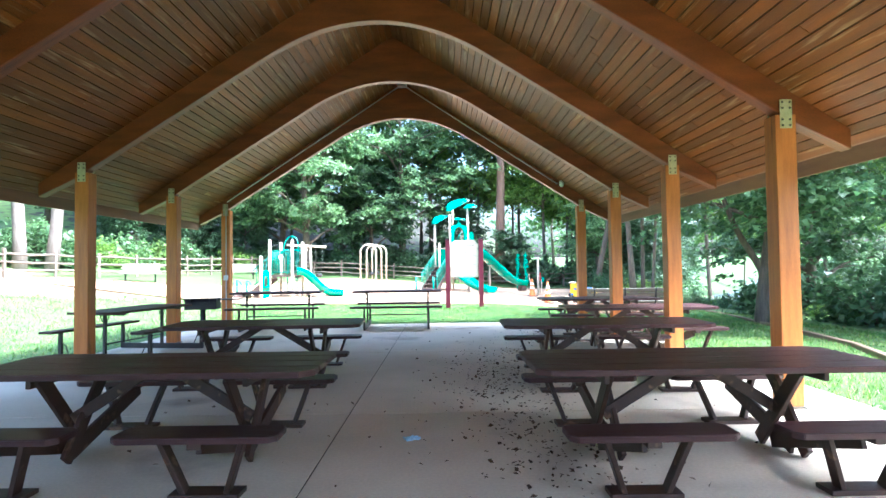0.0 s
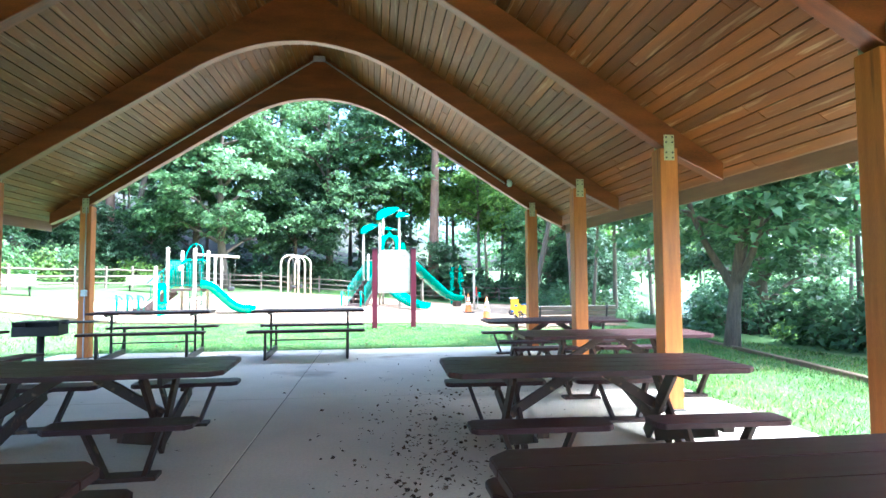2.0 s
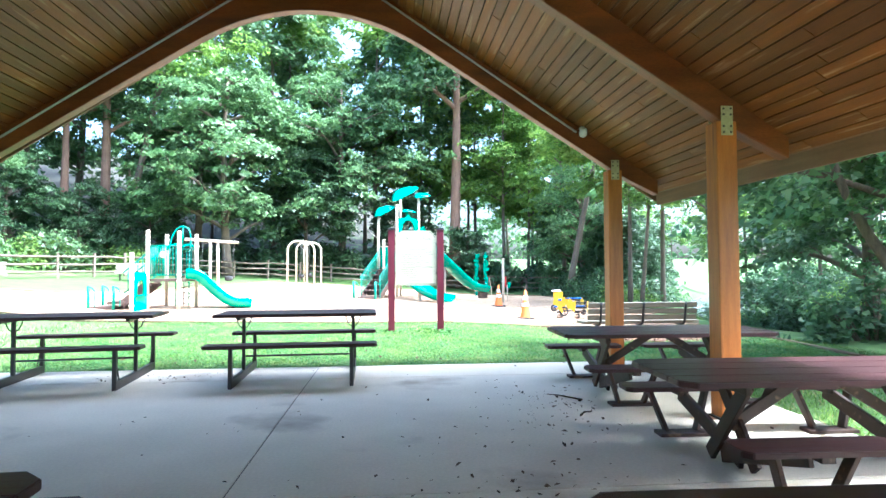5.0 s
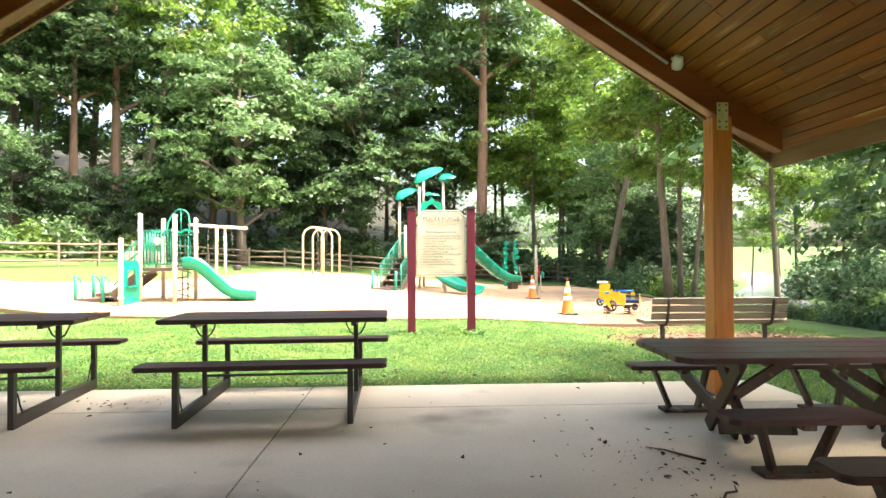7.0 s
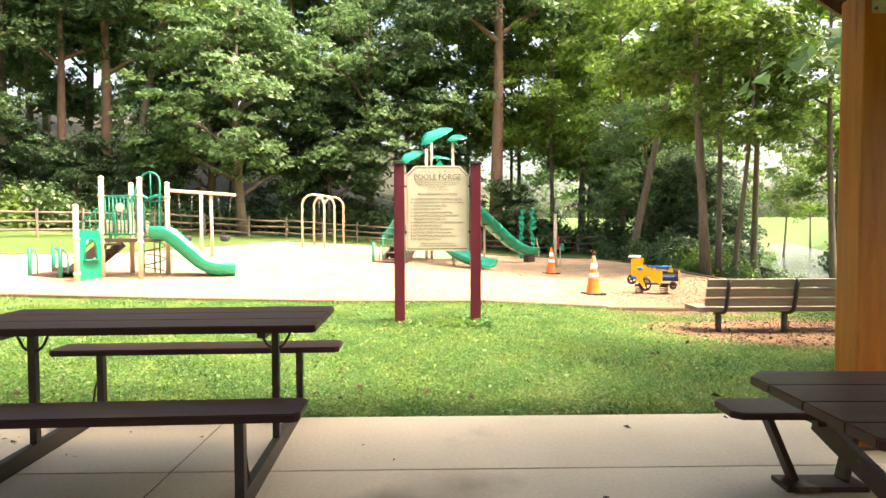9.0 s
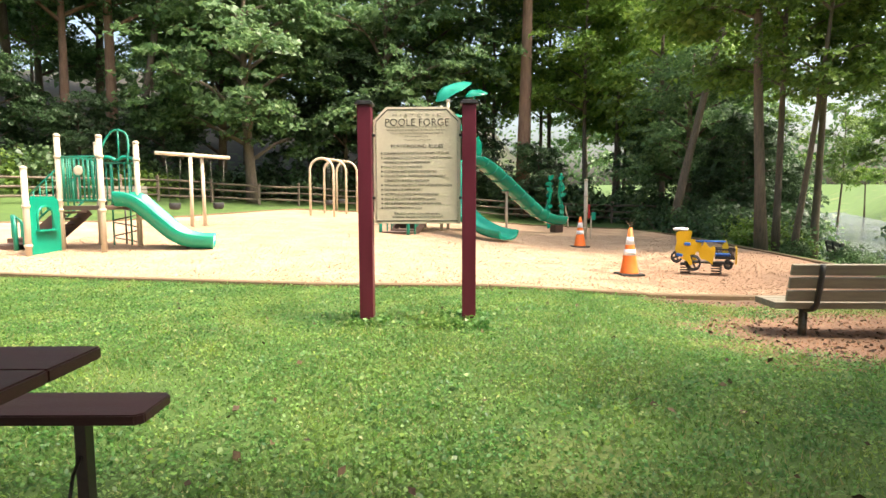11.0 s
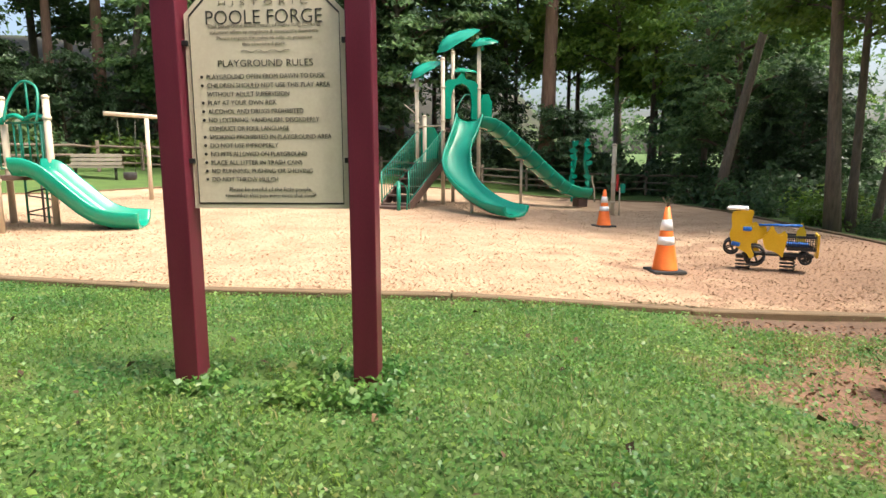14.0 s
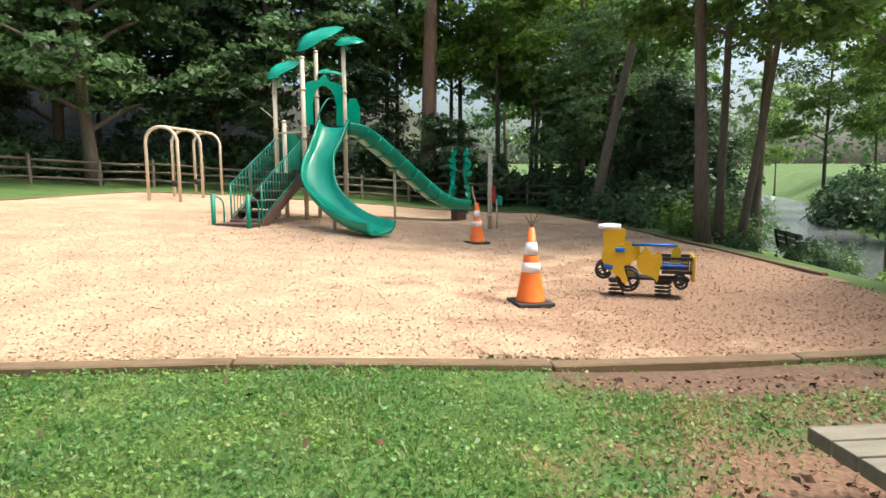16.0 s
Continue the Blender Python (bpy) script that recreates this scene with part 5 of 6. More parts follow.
# ---- fittings on the shelter ----
def security_camera():
    root = thing("security_camera", pose(3.05, 14.84, 3.60), "white dome security camera on the gable arch", "security camera")
    bm = B()
    box(bm, 0.03, 0, 0.06, 0.13, 0.04, 0.13, (0, 31, 0), 0.008)
    part("bracket", bm, WHITE_PAINT, root)
    bm = B()
    lathe(bm, [(0.045, 0.06), (0.055, 0.0), (0.062, -0.05), (0.055, -0.09), (0.02, -0.10)], 0, 0, 0, 18)
    body = part("housing", bm, WHITE_PAINT, root, place=pose(-0.01, -0.07, 0.0, 52, 0, -12))
    bm = B()
    lathe(bm, [(0.038, 0), (0.034, 0.012), (0.015, 0.02)], 0, 0, 0, 16)
    part("lens", bm, LENS, body, "dark glass lens", place=pose(0, 0, -0.098, 180, 0, 0))


security_camera()


def conduit(side, end):
    root = thing("conduit", pose(0, 0, 0), "thin grey electrical conduit along the gable arch", "conduit", "conduits")
    bm = B()
    x = MIDDLE + side * end
    tube(bm, [(MIDDLE + side * 0.12, 14.82, roof_z(MIDDLE + 0.12) - 0.08), (x, 14.82, roof_z(x) - 0.11)], 0.017, 8)
    part("pipe", bm, CONDUIT, root)


conduit(1, 3.95)
conduit(-1, 4.5)
box_root = thing("junction_box", pose(MIDDLE, 14.79, 6.16), "grey electrical box at the ridge", "electrical box")
bm = B()
box(bm, 0, 0, 0, 0.24, 0.1, 0.1, None, 0.01)
part("case", bm, CONDUIT, box_root)
outlet = thing("outlet_box", pose(MIDDLE - HALF + 0.02, 14.94 - 0.135, 1.29), "grey covered power outlet on the post", "electrical box")
bm = B()
box(bm, 0, 0, 0, 0.11, 0.055, 0.13, None, 0.012)
part("case", bm, CONDUIT, outlet)
bm = B()
tube(bm, [(0, 0.02, -0.06), (0, 0.02, -1.27)], 0.014, 8)
part("pipe", bm, CONDUIT, outlet)
pipe_up = thing("conduit", pose(MIDDLE - HALF + 0.02, 14.94 - 0.125, 0), "thin grey electrical conduit on the post", "conduit", "conduits")
bm = B()
tube(bm, [(0, 0, 1.35), (0, 0, 3.0)], 0.013, 8)
part("pipe", bm, CONDUIT, pipe_up)


# ---- trees and shrubs ----
def leaf_mesh(name, centres, sizes, normals, material_, seed, corners=4):
    """Many small bent leaves of three or four corners."""
    rng = np.random.default_rng(seed)
    n = len(centres)
    d = rng.normal(size=(n, 3))
    d -= normals * np.sum(d * normals, axis=1, keepdims=True)
    d /= np.linalg.norm(d, axis=1, keepdims=True) + 1e-9
    s = np.cross(normals, d)
    L = sizes[:, None]
    droop = -np.array([0, 0, 1.0]) * L * 0.12
    if corners == 3:
        v = np.stack([centres - d * L * 0.3 - s * L * 0.4, centres - d * L * 0.34 + s * L * 0.38, centres + d * L * 0.62 + droop], axis=1).reshape(-1, 3)
    else:
        v = np.stack([centres - d * L * 0.5, centres + s * L * 0.34 + normals * L * 0.06, centres + d * L * 0.55 + droop, centres - s * L * 0.34 + normals * L * 0.06], axis=1).reshape(-1, 3)
    data = bpy.data.meshes.new(name)
    data.vertices.add(corners * n)
    data.vertices.foreach_set("co", v.ravel())
    data.loops.add(corners * n)
    data.loops.foreach_set("vertex_index", np.arange(corners * n))
    data.polygons.add(n)
    data.polygons.foreach_set("loop_start", np.arange(0, corners * n, corners))
    data.update()
    data.validate()
    data.materials.append(material_)
    return data


def sprays(tips, per, spread, size, seed, flat=0.3):
    """Leaves gathered in flat drooping fans round the branch tips, tilted outwards from the stem."""
    rng = np.random.default_rng(seed)
    tips = np.array(tips)
    out = tips[:, :2] - tips[:, :2].mean(axis=0)
    out /= np.linalg.norm(out, axis=1, keepdims=True) + 0.4
    wide = np.repeat(spread * rng.uniform(0.6, 1.25, len(tips)), per)[:, None]
    c, out = np.repeat(tips, per, axis=0), np.repeat(out, per, axis=0)
    off = rng.normal(size=c.shape)
    off /= np.linalg.norm(off, axis=1, keepdims=True)
    off *= (rng.random((len(c), 1)) ** 0.55) * wide
    off[:, 2] *= flat
    off[:, 2] -= 0.25 * (off[:, 0] ** 2 + off[:, 1] ** 2) / spread + 0.3 * np.sum(off[:, :2] * out, axis=1)
    nrm = rng.normal(size=c.shape) * 0.5 + np.array([0, 0, 0.85])
    nrm[:, :2] += 0.4 * out + 0.35 * off[:, :2] / spread
    nrm /= np.linalg.norm(nrm, axis=1, keepdims=True)
    return c + off, size * (0.6 + 0.8 * rng.random(len(c))), nrm


def tree_parts(seed, height, radius, crown_from, trunk_r, tips, per, spread, leaf, lean=(0, 0), shape=1.0, limbs=7, forks=0):
    """Trunk and limbs as one mesh, and the points at which the sprays of leaves sit."""
    rng = random.Random(seed)
    bm = B()
    bend = (rng.uniform(-.4, .4), rng.uniform(-.4, .4))
    spine = [Vector((lean[0] * k + bend[0] * math.sin(3 * k), lean[1] * k + bend[1] * math.sin(2.4 * k), height * 0.92 * k)) for k in [i / 9 for i in range(10)]]
    spine[0].z = -0.5
    tube(bm, spine, [trunk_r * (1.35 if i == 0 else 1) * (1 - 0.085 * i) for i in range(10)], 10)
    places = []
    for i in range(forks):          # steep stems that part from the trunk low down
        a = i * 2.2 + 0.5
        top = Vector((math.cos(a) * radius * 0.42, math.sin(a) * radius * 0.42, height * rng.uniform(0.55, 0.75)))
        stem = spline([spine[1] + Vector((0, 0, height * 0.05)), spine[1].lerp(top, 0.4) + Vector((math.cos(a), math.sin(a), 0)) * 0.25, top], 4)
        tube(bm, stem, [trunk_r * 0.62 * (1 - 0.09 * j) for j in range(len(stem))], 8, False)
        for j in (4, 5, 6, 7, 8):
            b = a + rng.uniform(-1.4, 1.4)
            e = stem[j] + Vector((math.cos(b), math.sin(b), rng.uniform(-0.05, 0.3))) * radius * rng.uniform(0.3, 0.55)
            tube(bm, [stem[j], stem[j].lerp(e, 0.5) + Vector((0, 0, 0.12)), e], [trunk_r * 0.2, trunk_r * 0.12, trunk_r * 0.04], 5, False)
            places += [e, stem[j].lerp(e, 0.6)]
    for i in range(limbs):
        k = crown_from + (0.93 - crown_from) * (i + rng.random()) / limbs
        base = spine[min(8, int(k * 9))].lerp(spine[min(9, int(k * 9) + 1)], k * 9 - int(k * 9))
        a = i * 2.4 + rng.uniform(-.4, .4)
        reach = radius * rng.uniform(0.7, 1.0) * (1 - shape * max(0, (k - 0.55)) * 1.1)
        rise = rng.uniform(0.1, 0.5) * reach
        end = base + Vector((math.cos(a) * reach, math.sin(a) * reach, rise))
        mid = base.lerp(end, 0.5) + Vector((0, 0, 0.12 * reach))
        path = spline([base, mid, end], 4)
        tube(bm, path, [trunk_r * 0.42 * (1 - 0.1 * j) for j in range(len(path))], 6, False)
        places += [path[-1], path[5], path[-3]]
        for s in range(3):
            o = path[3 + s * 2]
            b = a + rng.choice((-1, 1)) * rng.uniform(0.5, 1.1)
            e = o + Vector((math.cos(b), math.sin(b), rng.uniform(0, .5))) * reach * rng.uniform(0.3, 0.5)
            tube(bm, [o, o.lerp(e, 0.5) + Vector((0, 0, 0.1)), e], [trunk_r * 0.16, trunk_r * 0.1, trunk_r * 0.04], 5, False)
            places.append(e)
    out = []
    while len(out) < tips:
        p = rng.choice(places)
        out.append(p + Vector((rng.gauss(0, 1), rng.gauss(0, 1), rng.gauss(0, 0.7))) * radius * 0.17)
    return bm, out


def tree_kind(name, label, seed, height, radius, crown_from, trunk_r, tips, per, spread, leaf, bark, green, corners=3, **more):
    root = thing(name, pose(0, 0, -60), label, "tree", "woodland trees")
    bm, out = tree_parts(seed, height, radius, crown_from, trunk_r, tips, per, spread, leaf, **more)
    part("trunk", bm, bark, root, "", True)
    crown = new("crown", leaf_mesh("crown", *sprays([tuple(p) for p in out], per, spread, leaf, seed), green, seed, corners))
    crown.parent = root
    return root


def shrub_kind(label, seed, width, height, count, leaf, green):
    root = thing("shrub", pose(0, 0, -60), label, "shrub", "undergrowth shrubs")
    rng = random.Random(seed)
    bm = B()
    tips = []
    for i in range(16):
        a, r = rng.uniform(0, 6.28), width * rng.random() ** 0.5
        h = height * rng.uniform(0.45, 1.0) * (1 - 0.35 * r / width)
        p = Vector((math.cos(a) * r, math.sin(a) * r, h))
        tube(bm, [(p.x * 0.15, p.y * 0.15, -0.3), (p.x * 0.6, p.y * 0.6, h * 0.6), p], [0.03, 0.02, 0.008], 5, False)
        tips += [p, p * 0.8, Vector((p.x * 1.05, p.y * 1.05, h * 0.5)), Vector((p.x, p.y, h * 0.22))]
    part("stem", bm, BARK, root)
    leaves = new("foliage", leaf_mesh("foliage", *sprays([tuple(p) for p in tips], count // len(tips), width * 0.42, leaf, seed, 0.6), green, seed, 3))
    leaves.parent = root
    return root


def place_all(kinds, spots):
    """Sets a copy of a kind at each spot: x, y, kind, size, turn."""
    used = set()
    for x, y, k, size, turn in spots:
        m = pose(x, y, ground_z(x, y) - 0.05, 0, 0, turn)
        ob = kinds[k]
        if k not in used:
            used.add(k)
            ob.scale = (size,) * 3
            ob.matrix_basis = m @ Matrix.Diagonal((size, size, size, 1))
        else:
            ob = copy_thing(ob, m)
            ob.matrix_basis = m @ Matrix.Diagonal((size, size, size, 1))
    for k, ob in enumerate(kinds):
        if k not in used:
            for o in (*ob.children_recursive, ob):
                bpy.data.objects.remove(o)


KINDS = [
    tree_kind("broadleaf_tree", "broad dark green maple with low spreading sprays", 21, 15, 5.2, 0.14, 0.32, 430, 52, 0.95, 0.27, BARK, FOLIAGE, limbs=17),
    tree_kind("broadleaf_tree", "tall woodland tree with a high leafy crown", 22, 23, 5.0, 0.34, 0.30, 330, 46, 1.15, 0.30, BARK, FOLIAGE, limbs=12),
    tree_kind("broadleaf_tree", "tall thin woodland tree with a brown trunk", 23, 21, 3.6, 0.32, 0.17, 270, 46, 0.95, 0.24, BARK, FOLIAGE_LIGHT, limbs=11),
    tree_kind("broadleaf_tree", "dense dark woodland tree with leaves to the ground", 24, 11, 4.2, 0.06, 0.2, 400, 48, 0.9, 0.27, BARK, FOLIAGE_DARK, limbs=15),
    tree_kind("broadleaf_tree", "leaning brown trunk with a thin light crown", 25, 19, 3.4, 0.45, 0.2, 200, 44, 0.9, 0.24, BARK, FOLIAGE_LIGHT, limbs=9, lean=(4.4, 0.5)),
    tree_kind("broadleaf_tree", "old tree with a thick bare reddish-brown trunk", 26, 25, 5.0, 0.42, 0.42, 330, 46, 1.15, 0.30, RED_BARK, FOLIAGE, limbs=10),
    tree_kind("broadleaf_tree", "tall thin tree deep in the wood with light leaves", 27, 22, 4.0, 0.2, 0.14, 170, 34, 1.2, 0.40, BARK, FOLIAGE_LIGHT, limbs=10),
    tree_kind("broadleaf_tree", "tall leafy tree deep in the wood", 28, 22, 5.0, 0.16, 0.26, 230, 34, 1.3, 0.42, BARK, FOLIAGE, limbs=12),
]
rng = random.Random(77)
SPOTS = [
    (-10.6, 45.8, 0, 1.0, 40), (9.95, 38.2, 4, 0.95, 0), (10.15, 31.0, 2, 0.95, 130), (10.75, 31.4, 2, 0.66, 20), (11.15, 31.2, 4, 0.5, 250), (13.8, 21.6, 0, 0.68, 10), (13.6, 11, 0, 0.6, 80), (13.4, 5, 0, 0.6, 200), (13.4, 17.2, 2, 0.5, 0),
    (13.4, 29.2, 2, 0.66, 60), (13.9, 34.8, 2, 0.8, 210), (5.7, 48.1, 3, 0.42, 40), (16.2, 54, 6, 0.9, 40), (19.5, 62, 6, 0.9, 140), (12.6, 57, 6, 1.0, 240),
    (4.7, 48.6, 5, 1.1, 80), (-18.4, 45.6, 5, 0.85, 10), (-17.7, 46.0, 4, 1.25, 330), (-20.3, 44.4, 5, 0.7, 120), (-25, 47, 1, 1.1, 200), (-3.5, 50.5, 0, 1.0, 100),
    (-15.6, 45.5, 3, 0.52, 0), (-18.6, 43.2, 3, 0.45, 200), (-6, 49.5, 3, 0.85, 70), (1.2, 50.5, 3, 0.6, 140), (8.8, 50.2, 2, 0.9, 200), (3.2, 53.5, 6, 1.0, 10), (-21.6, 41, 3, 0.6, 30), (-24, 36, 0, 0.9, 300),
    (12.6, 43, 0, 0.62, 20), (12.4, 46.5, 2, 0.95, 60), (13.4, 39.0, 3, 0.5, 90), (13.4, 50, 3, 0.7, 180), (16.5, 50.5, 0, 0.7, 10), (15.2, 44.4, 3, 0.55, 250), (20.5, 57, 2, 0.8, 50),
    (10.9, 51.5, 6, 1.0, 300), (18.0, 46.6, 3, 0.42, 20), (19.4, 49.6, 3, 0.45, 100), (21.2, 53.5, 3, 0.5, 200), (14.9, 40.6, 3, 0.4, 300), (-13.5, 48.5, 0, 0.9, 190), (-1, 53, 7, 0.9, 30), (-9, 52.5, 7, 1.0, 250), (-27, 52, 7, 1.0, 70), (6.6, 55, 6, 1.0, 10),
]
for row, (y0, step) in enumerate(((55, 5.6), (63, 8.0))):
    x = -42 - row * 6
    while x < 19 + row * 3:
        kind = 6 if x > 1 else rng.choice((7, 7, 6))
        if row == 1 and -1 < x < 18:
            x += step
            continue
        gap = abs(x + 18.6 + 3.5 * row) < 3.2
        SPOTS.append((x + rng.uniform(-1.5, 1.5), y0 + rng.uniform(-1.8, 1.8), kind, 0.5 if gap else rng.uniform(0.85, 1.2), rng.uniform(0, 360)))
        x += step
for x, y, k, s in ((-27, 40, 1, 1.0), (-30, 33, 0, 1.0), (-27, 27, 3, 1.0), (-25, 20, 0, 0.9), (-31, 22, 7, 1.0), (-26, 12, 3, 1.0),
                   (28, 78, 6, 0.6), (44, 63, 6, 0.7), (24.5, 30, 2, 0.6), (23, 24, 2, 0.6), (27.5, 35, 2, 0.65), (28.5, 50.5, 2, 0.7), (30.0, 48, 2, 0.6), (38, 48, 6, 0.7), (35, 54, 2, 0.65),
                   (29, 22, 7, 0.8), (28, 12, 7, 0.8), (30, 2, 7, 0.9), (36, 36, 6, 0.9), (16, 84, 7, 0.9), (62, 62, 7, 0.9), (38, 82, 6, 0.6), (50, 86, 6, 0.7), (57, 76, 6, 0.7), (33, 64, 2, 0.55), (24.5, 64, 6, 0.6), (25, 38, 2, 0.7)):
    SPOTS.append((x, y, k, s, rng.uniform(0, 360)))
place_all(KINDS, SPOTS)

lawn_tree = tree_kind("maple_tree", "leafy maple beside the lawn with a forked dark trunk", 31, 8.6, 3.1, 0.24, 0.155, 520, 60, 0.62, 0.16, BARK, FOLIAGE, limbs=17, forks=3, lean=(1.6, -0.2))
lawn_tree.matrix_basis = pose(8.02, 14.8, ground_z(8.02, 14.8), 0, 0, 0)
for x, y, lean in ((-18.9, 27.2, -3), (-18.0, 28.0, 5)):
    snag = thing("tree_trunk", pose(x - 0.9, y, ground_z(x, y), 0, lean, 0), "pale bare tree trunk behind the fence", "tree", "pale trunks")
    bm = B()
    tube(bm, [(0, 0, -0.4), (0.05, 0, 2), (-0.05, 0.1, 5), (0.1, 0, 9), (0.1, 0, 13)], [0.34, 0.27, 0.24, 0.2, 0.15], 12)
    part("trunk", bm, PALE_BARK, snag)

SHRUBS = [
    shrub_kind("dense dark green undergrowth below the trees", 41, 1.6, 1.9, 2000, 0.19, FOLIAGE_DARK),
    shrub_kind("light green leafy bush behind the fence", 42, 1.3, 1.3, 2000, 0.15, FOLIAGE_LIGHT),
    shrub_kind("leafy green bush in the undergrowth", 43, 1.5, 1.6, 2000, 0.16, FOLIAGE),
]
SPOTS = []
for i in range(46):        # behind the fence
    line = [(-22, 18), (-20, 25), (-18.6, 31), (-17.4, 36), (-15, 42.5), (-11, 47), (-4, 49), (2, 49.2), (8, 49), (13, 46)]
    k = i / 45 * (len(line) - 1.001)
    (ax, ay), (bx, by) = line[int(k)], line[int(k) + 1]
    f = k - int(k)
    SPOTS.append((ax + (bx - ax) * f - rng.uniform(0, 2.2), ay + (by - ay) * f + rng.uniform(0, 2.2), rng.choice((0, 2)) if ax > -17 else rng.choice((1, 1, 2)), rng.uniform(0.8, 1.5), rng.uniform(0, 360)))
for y in range(3, 46, 2):  # along the creek
    for k in range(2):
        x0 = 10.6 if y > 20 else 10.2
        SPOTS.append((x0 + rng.uniform(0, 2.2) + (0.8 if 20 < y < 30 else 0), y + rng.uniform(-0.8, 0.8), rng.choice((0, 1, 2)), rng.uniform(0.3, 0.5) if y < 32 else rng.uniform(0.55, 0.95), rng.uniform(0, 360)))
for i in range(34):        # bushes between the lawn and the creek
    y = rng.uniform(4, 27)
    SPOTS.append((rng.uniform(10.2, 14.2), y, rng.choice((0, 1, 1, 2)), rng.uniform(0.7, 1.15) if y < 20 else rng.uniform(0.4, 0.6), rng.uniform(0, 360)))
for i in range(30):        # scrub on the far bank
    y = rng.uniform(6, 66)
    SPOTS.append((21.5 + max(0, y - 36) * 0.62 + rng.uniform(0, 6), y, rng.choice((0, 1, 2)), rng.uniform(0.8, 1.5), rng.uniform(0, 360)))
for i in range(30):        # weeds on the opposite bank
    f = rng.random()
    SPOTS.append((25.6 + 11 * f + rng.uniform(0, 7), 43.5 + 17 * f + rng.uniform(-1, 1), rng.choice((1, 1, 2)), rng.uniform(0.4, 0.9), rng.uniform(0, 360)))
for x, y, k, size in ((26.4, 45.9, 0, 1.7), (28.2, 47.2, 2, 1.5), (15.8, 42.2, 0, 1.5), (16.9, 44.2, 0, 1.5), (14.6, 38.0, 2, 1.2), (13.0, 36.2, 0, 1.1), (12.2, 34.4, 2, 0.8), (21, 29, 1, 1.2), (20.5, 25, 2, 1.3), (22, 33.5, 1, 1.0), (20.8, 21, 1, 1.4)):
    SPOTS.append((x, y, k, size, rng.uniform(0, 360)))
for i in range(24):
    y = rng.uniform(14, 60)
    SPOTS.append((24 + max(0, y - 40) * 0.45 + rng.uniform(0, 5), y, rng.choice((1, 1, 2)), rng.uniform(0.6, 1.2), rng.uniform(0, 360)))
place_all(SHRUBS, SPOTS)


# ---- grass, clover and mulch chips ----
def scatter(name, count, region, size, upright, material_, seed, label, lift, keep=None, fade=1.25, corners=4):
    """Countless small pieces lying on the ground, as one object."""
    r = np.random.default_rng(seed)
    x = r.uniform(region[0], region[1], count)
    y = region[2] + (region[3] - region[2]) * r.random(count) ** fade
    if keep is not None:
        ok = keep(x, y, r)
        x, y = x[ok], y[ok]
    gx, gy = np.arange(region[0] - 0.3, region[1] + 0.6, 0.25), np.arange(region[2] - 0.3, region[3] + 0.6, 0.25)
    grid = np.array([[ground_z(a, b) for a in gx] for b in gy])
    u, v = (x - gx[0]) / 0.25, (y - gy[0]) / 0.25
    i, j = u.astype(int), v.astype(int)
    u, v = u - i, v - j
    z = (grid[j, i] * (1 - u) + grid[j, i + 1] * u) * (1 - v) + (grid[j + 1, i] * (1 - u) + grid[j + 1, i + 1] * u) * v
    c = np.stack([x, y, z + lift * (0.3 + r.random(len(x)))], axis=1)
    nrm = r.normal(size=c.shape)
    nrm[:, 2] = np.abs(nrm[:, 2]) * 0.3 + upright
    nrm /= np.linalg.norm(nrm, axis=1, keepdims=True)
    data = leaf_mesh(name, c, size * (0.5 + r.random(len(x))), nrm, material_, seed, corners)
    return tagged(new(name, data), label, name.replace("_", " "), "", "stuff")


def blades(count, region, length, seed, keep=None, fade=1.25):
    """Narrow grass blades, each one leaning its own way, as one object."""
    r = np.random.default_rng(seed)
    x = r.uniform(region[0], region[1], count)
    y = region[2] + (region[3] - region[2]) * r.random(count) ** fade
    if keep is not None:
        ok = keep(x, y, r)
        x, y = x[ok], y[ok]
    n = len(x)
    gx, gy = np.arange(region[0] - 0.3, region[1] + 0.6, 0.25), np.arange(region[2] - 0.3, region[3] + 0.6, 0.25)
    grid = np.array([[ground_z(a, b) for a in gx] for b in gy])
    i, j = ((x - gx[0]) / 0.25).astype(int), ((y - gy[0]) / 0.25).astype(int)
    u, v = (x - gx[0]) / 0.25 - i, (y - gy[0]) / 0.25 - j
    z = (grid[j, i] * (1 - u) + grid[j, i + 1] * u) * (1 - v) + (grid[j + 1, i] * (1 - u) + grid[j + 1, i + 1] * u) * v
    base = np.stack([x, y, z - 0.004], axis=1)
    a = r.uniform(0, 2 * np.pi, n) + 0.8 * np.sin(2.2 * x) + 0.8 * np.sin(1.9 * y)
    lean = r.uniform(0.35, 1.35, n)
    long = length * (0.45 + r.random(n)) * (0.85 + 0.3 * np.sin(2.9 * x + np.sin(3.3 * y)))
    tip = base + np.stack([np.cos(a) * np.sin(lean), np.sin(a) * np.sin(lean), np.cos(lean)], axis=1) * long[:, None]
    side = np.stack([-np.sin(a), np.cos(a), r.normal(0, 0.3, n)], axis=1) * (0.0035 + 0.0035 * r.random(n))[:, None] * (length / 0.06)
    data = bpy.data.meshes.new("grass_blades")
    data.vertices.add(3 * n)
    data.vertices.foreach_set("co", np.stack([base - side, base + side, tip], axis=1).ravel())
    data.loops.add(3 * n)
    data.loops.foreach_set("vertex_index", np.arange(3 * n))
    data.polygons.add(n)
    data.polygons.foreach_set("loop_start", np.arange(0, 3 * n, 3))
    data.update()
    data.validate()
    data.materials.append(BLADE)
    return tagged(new("grass_blades", data), "short green lawn grass blades", "grass", "", "stuff")


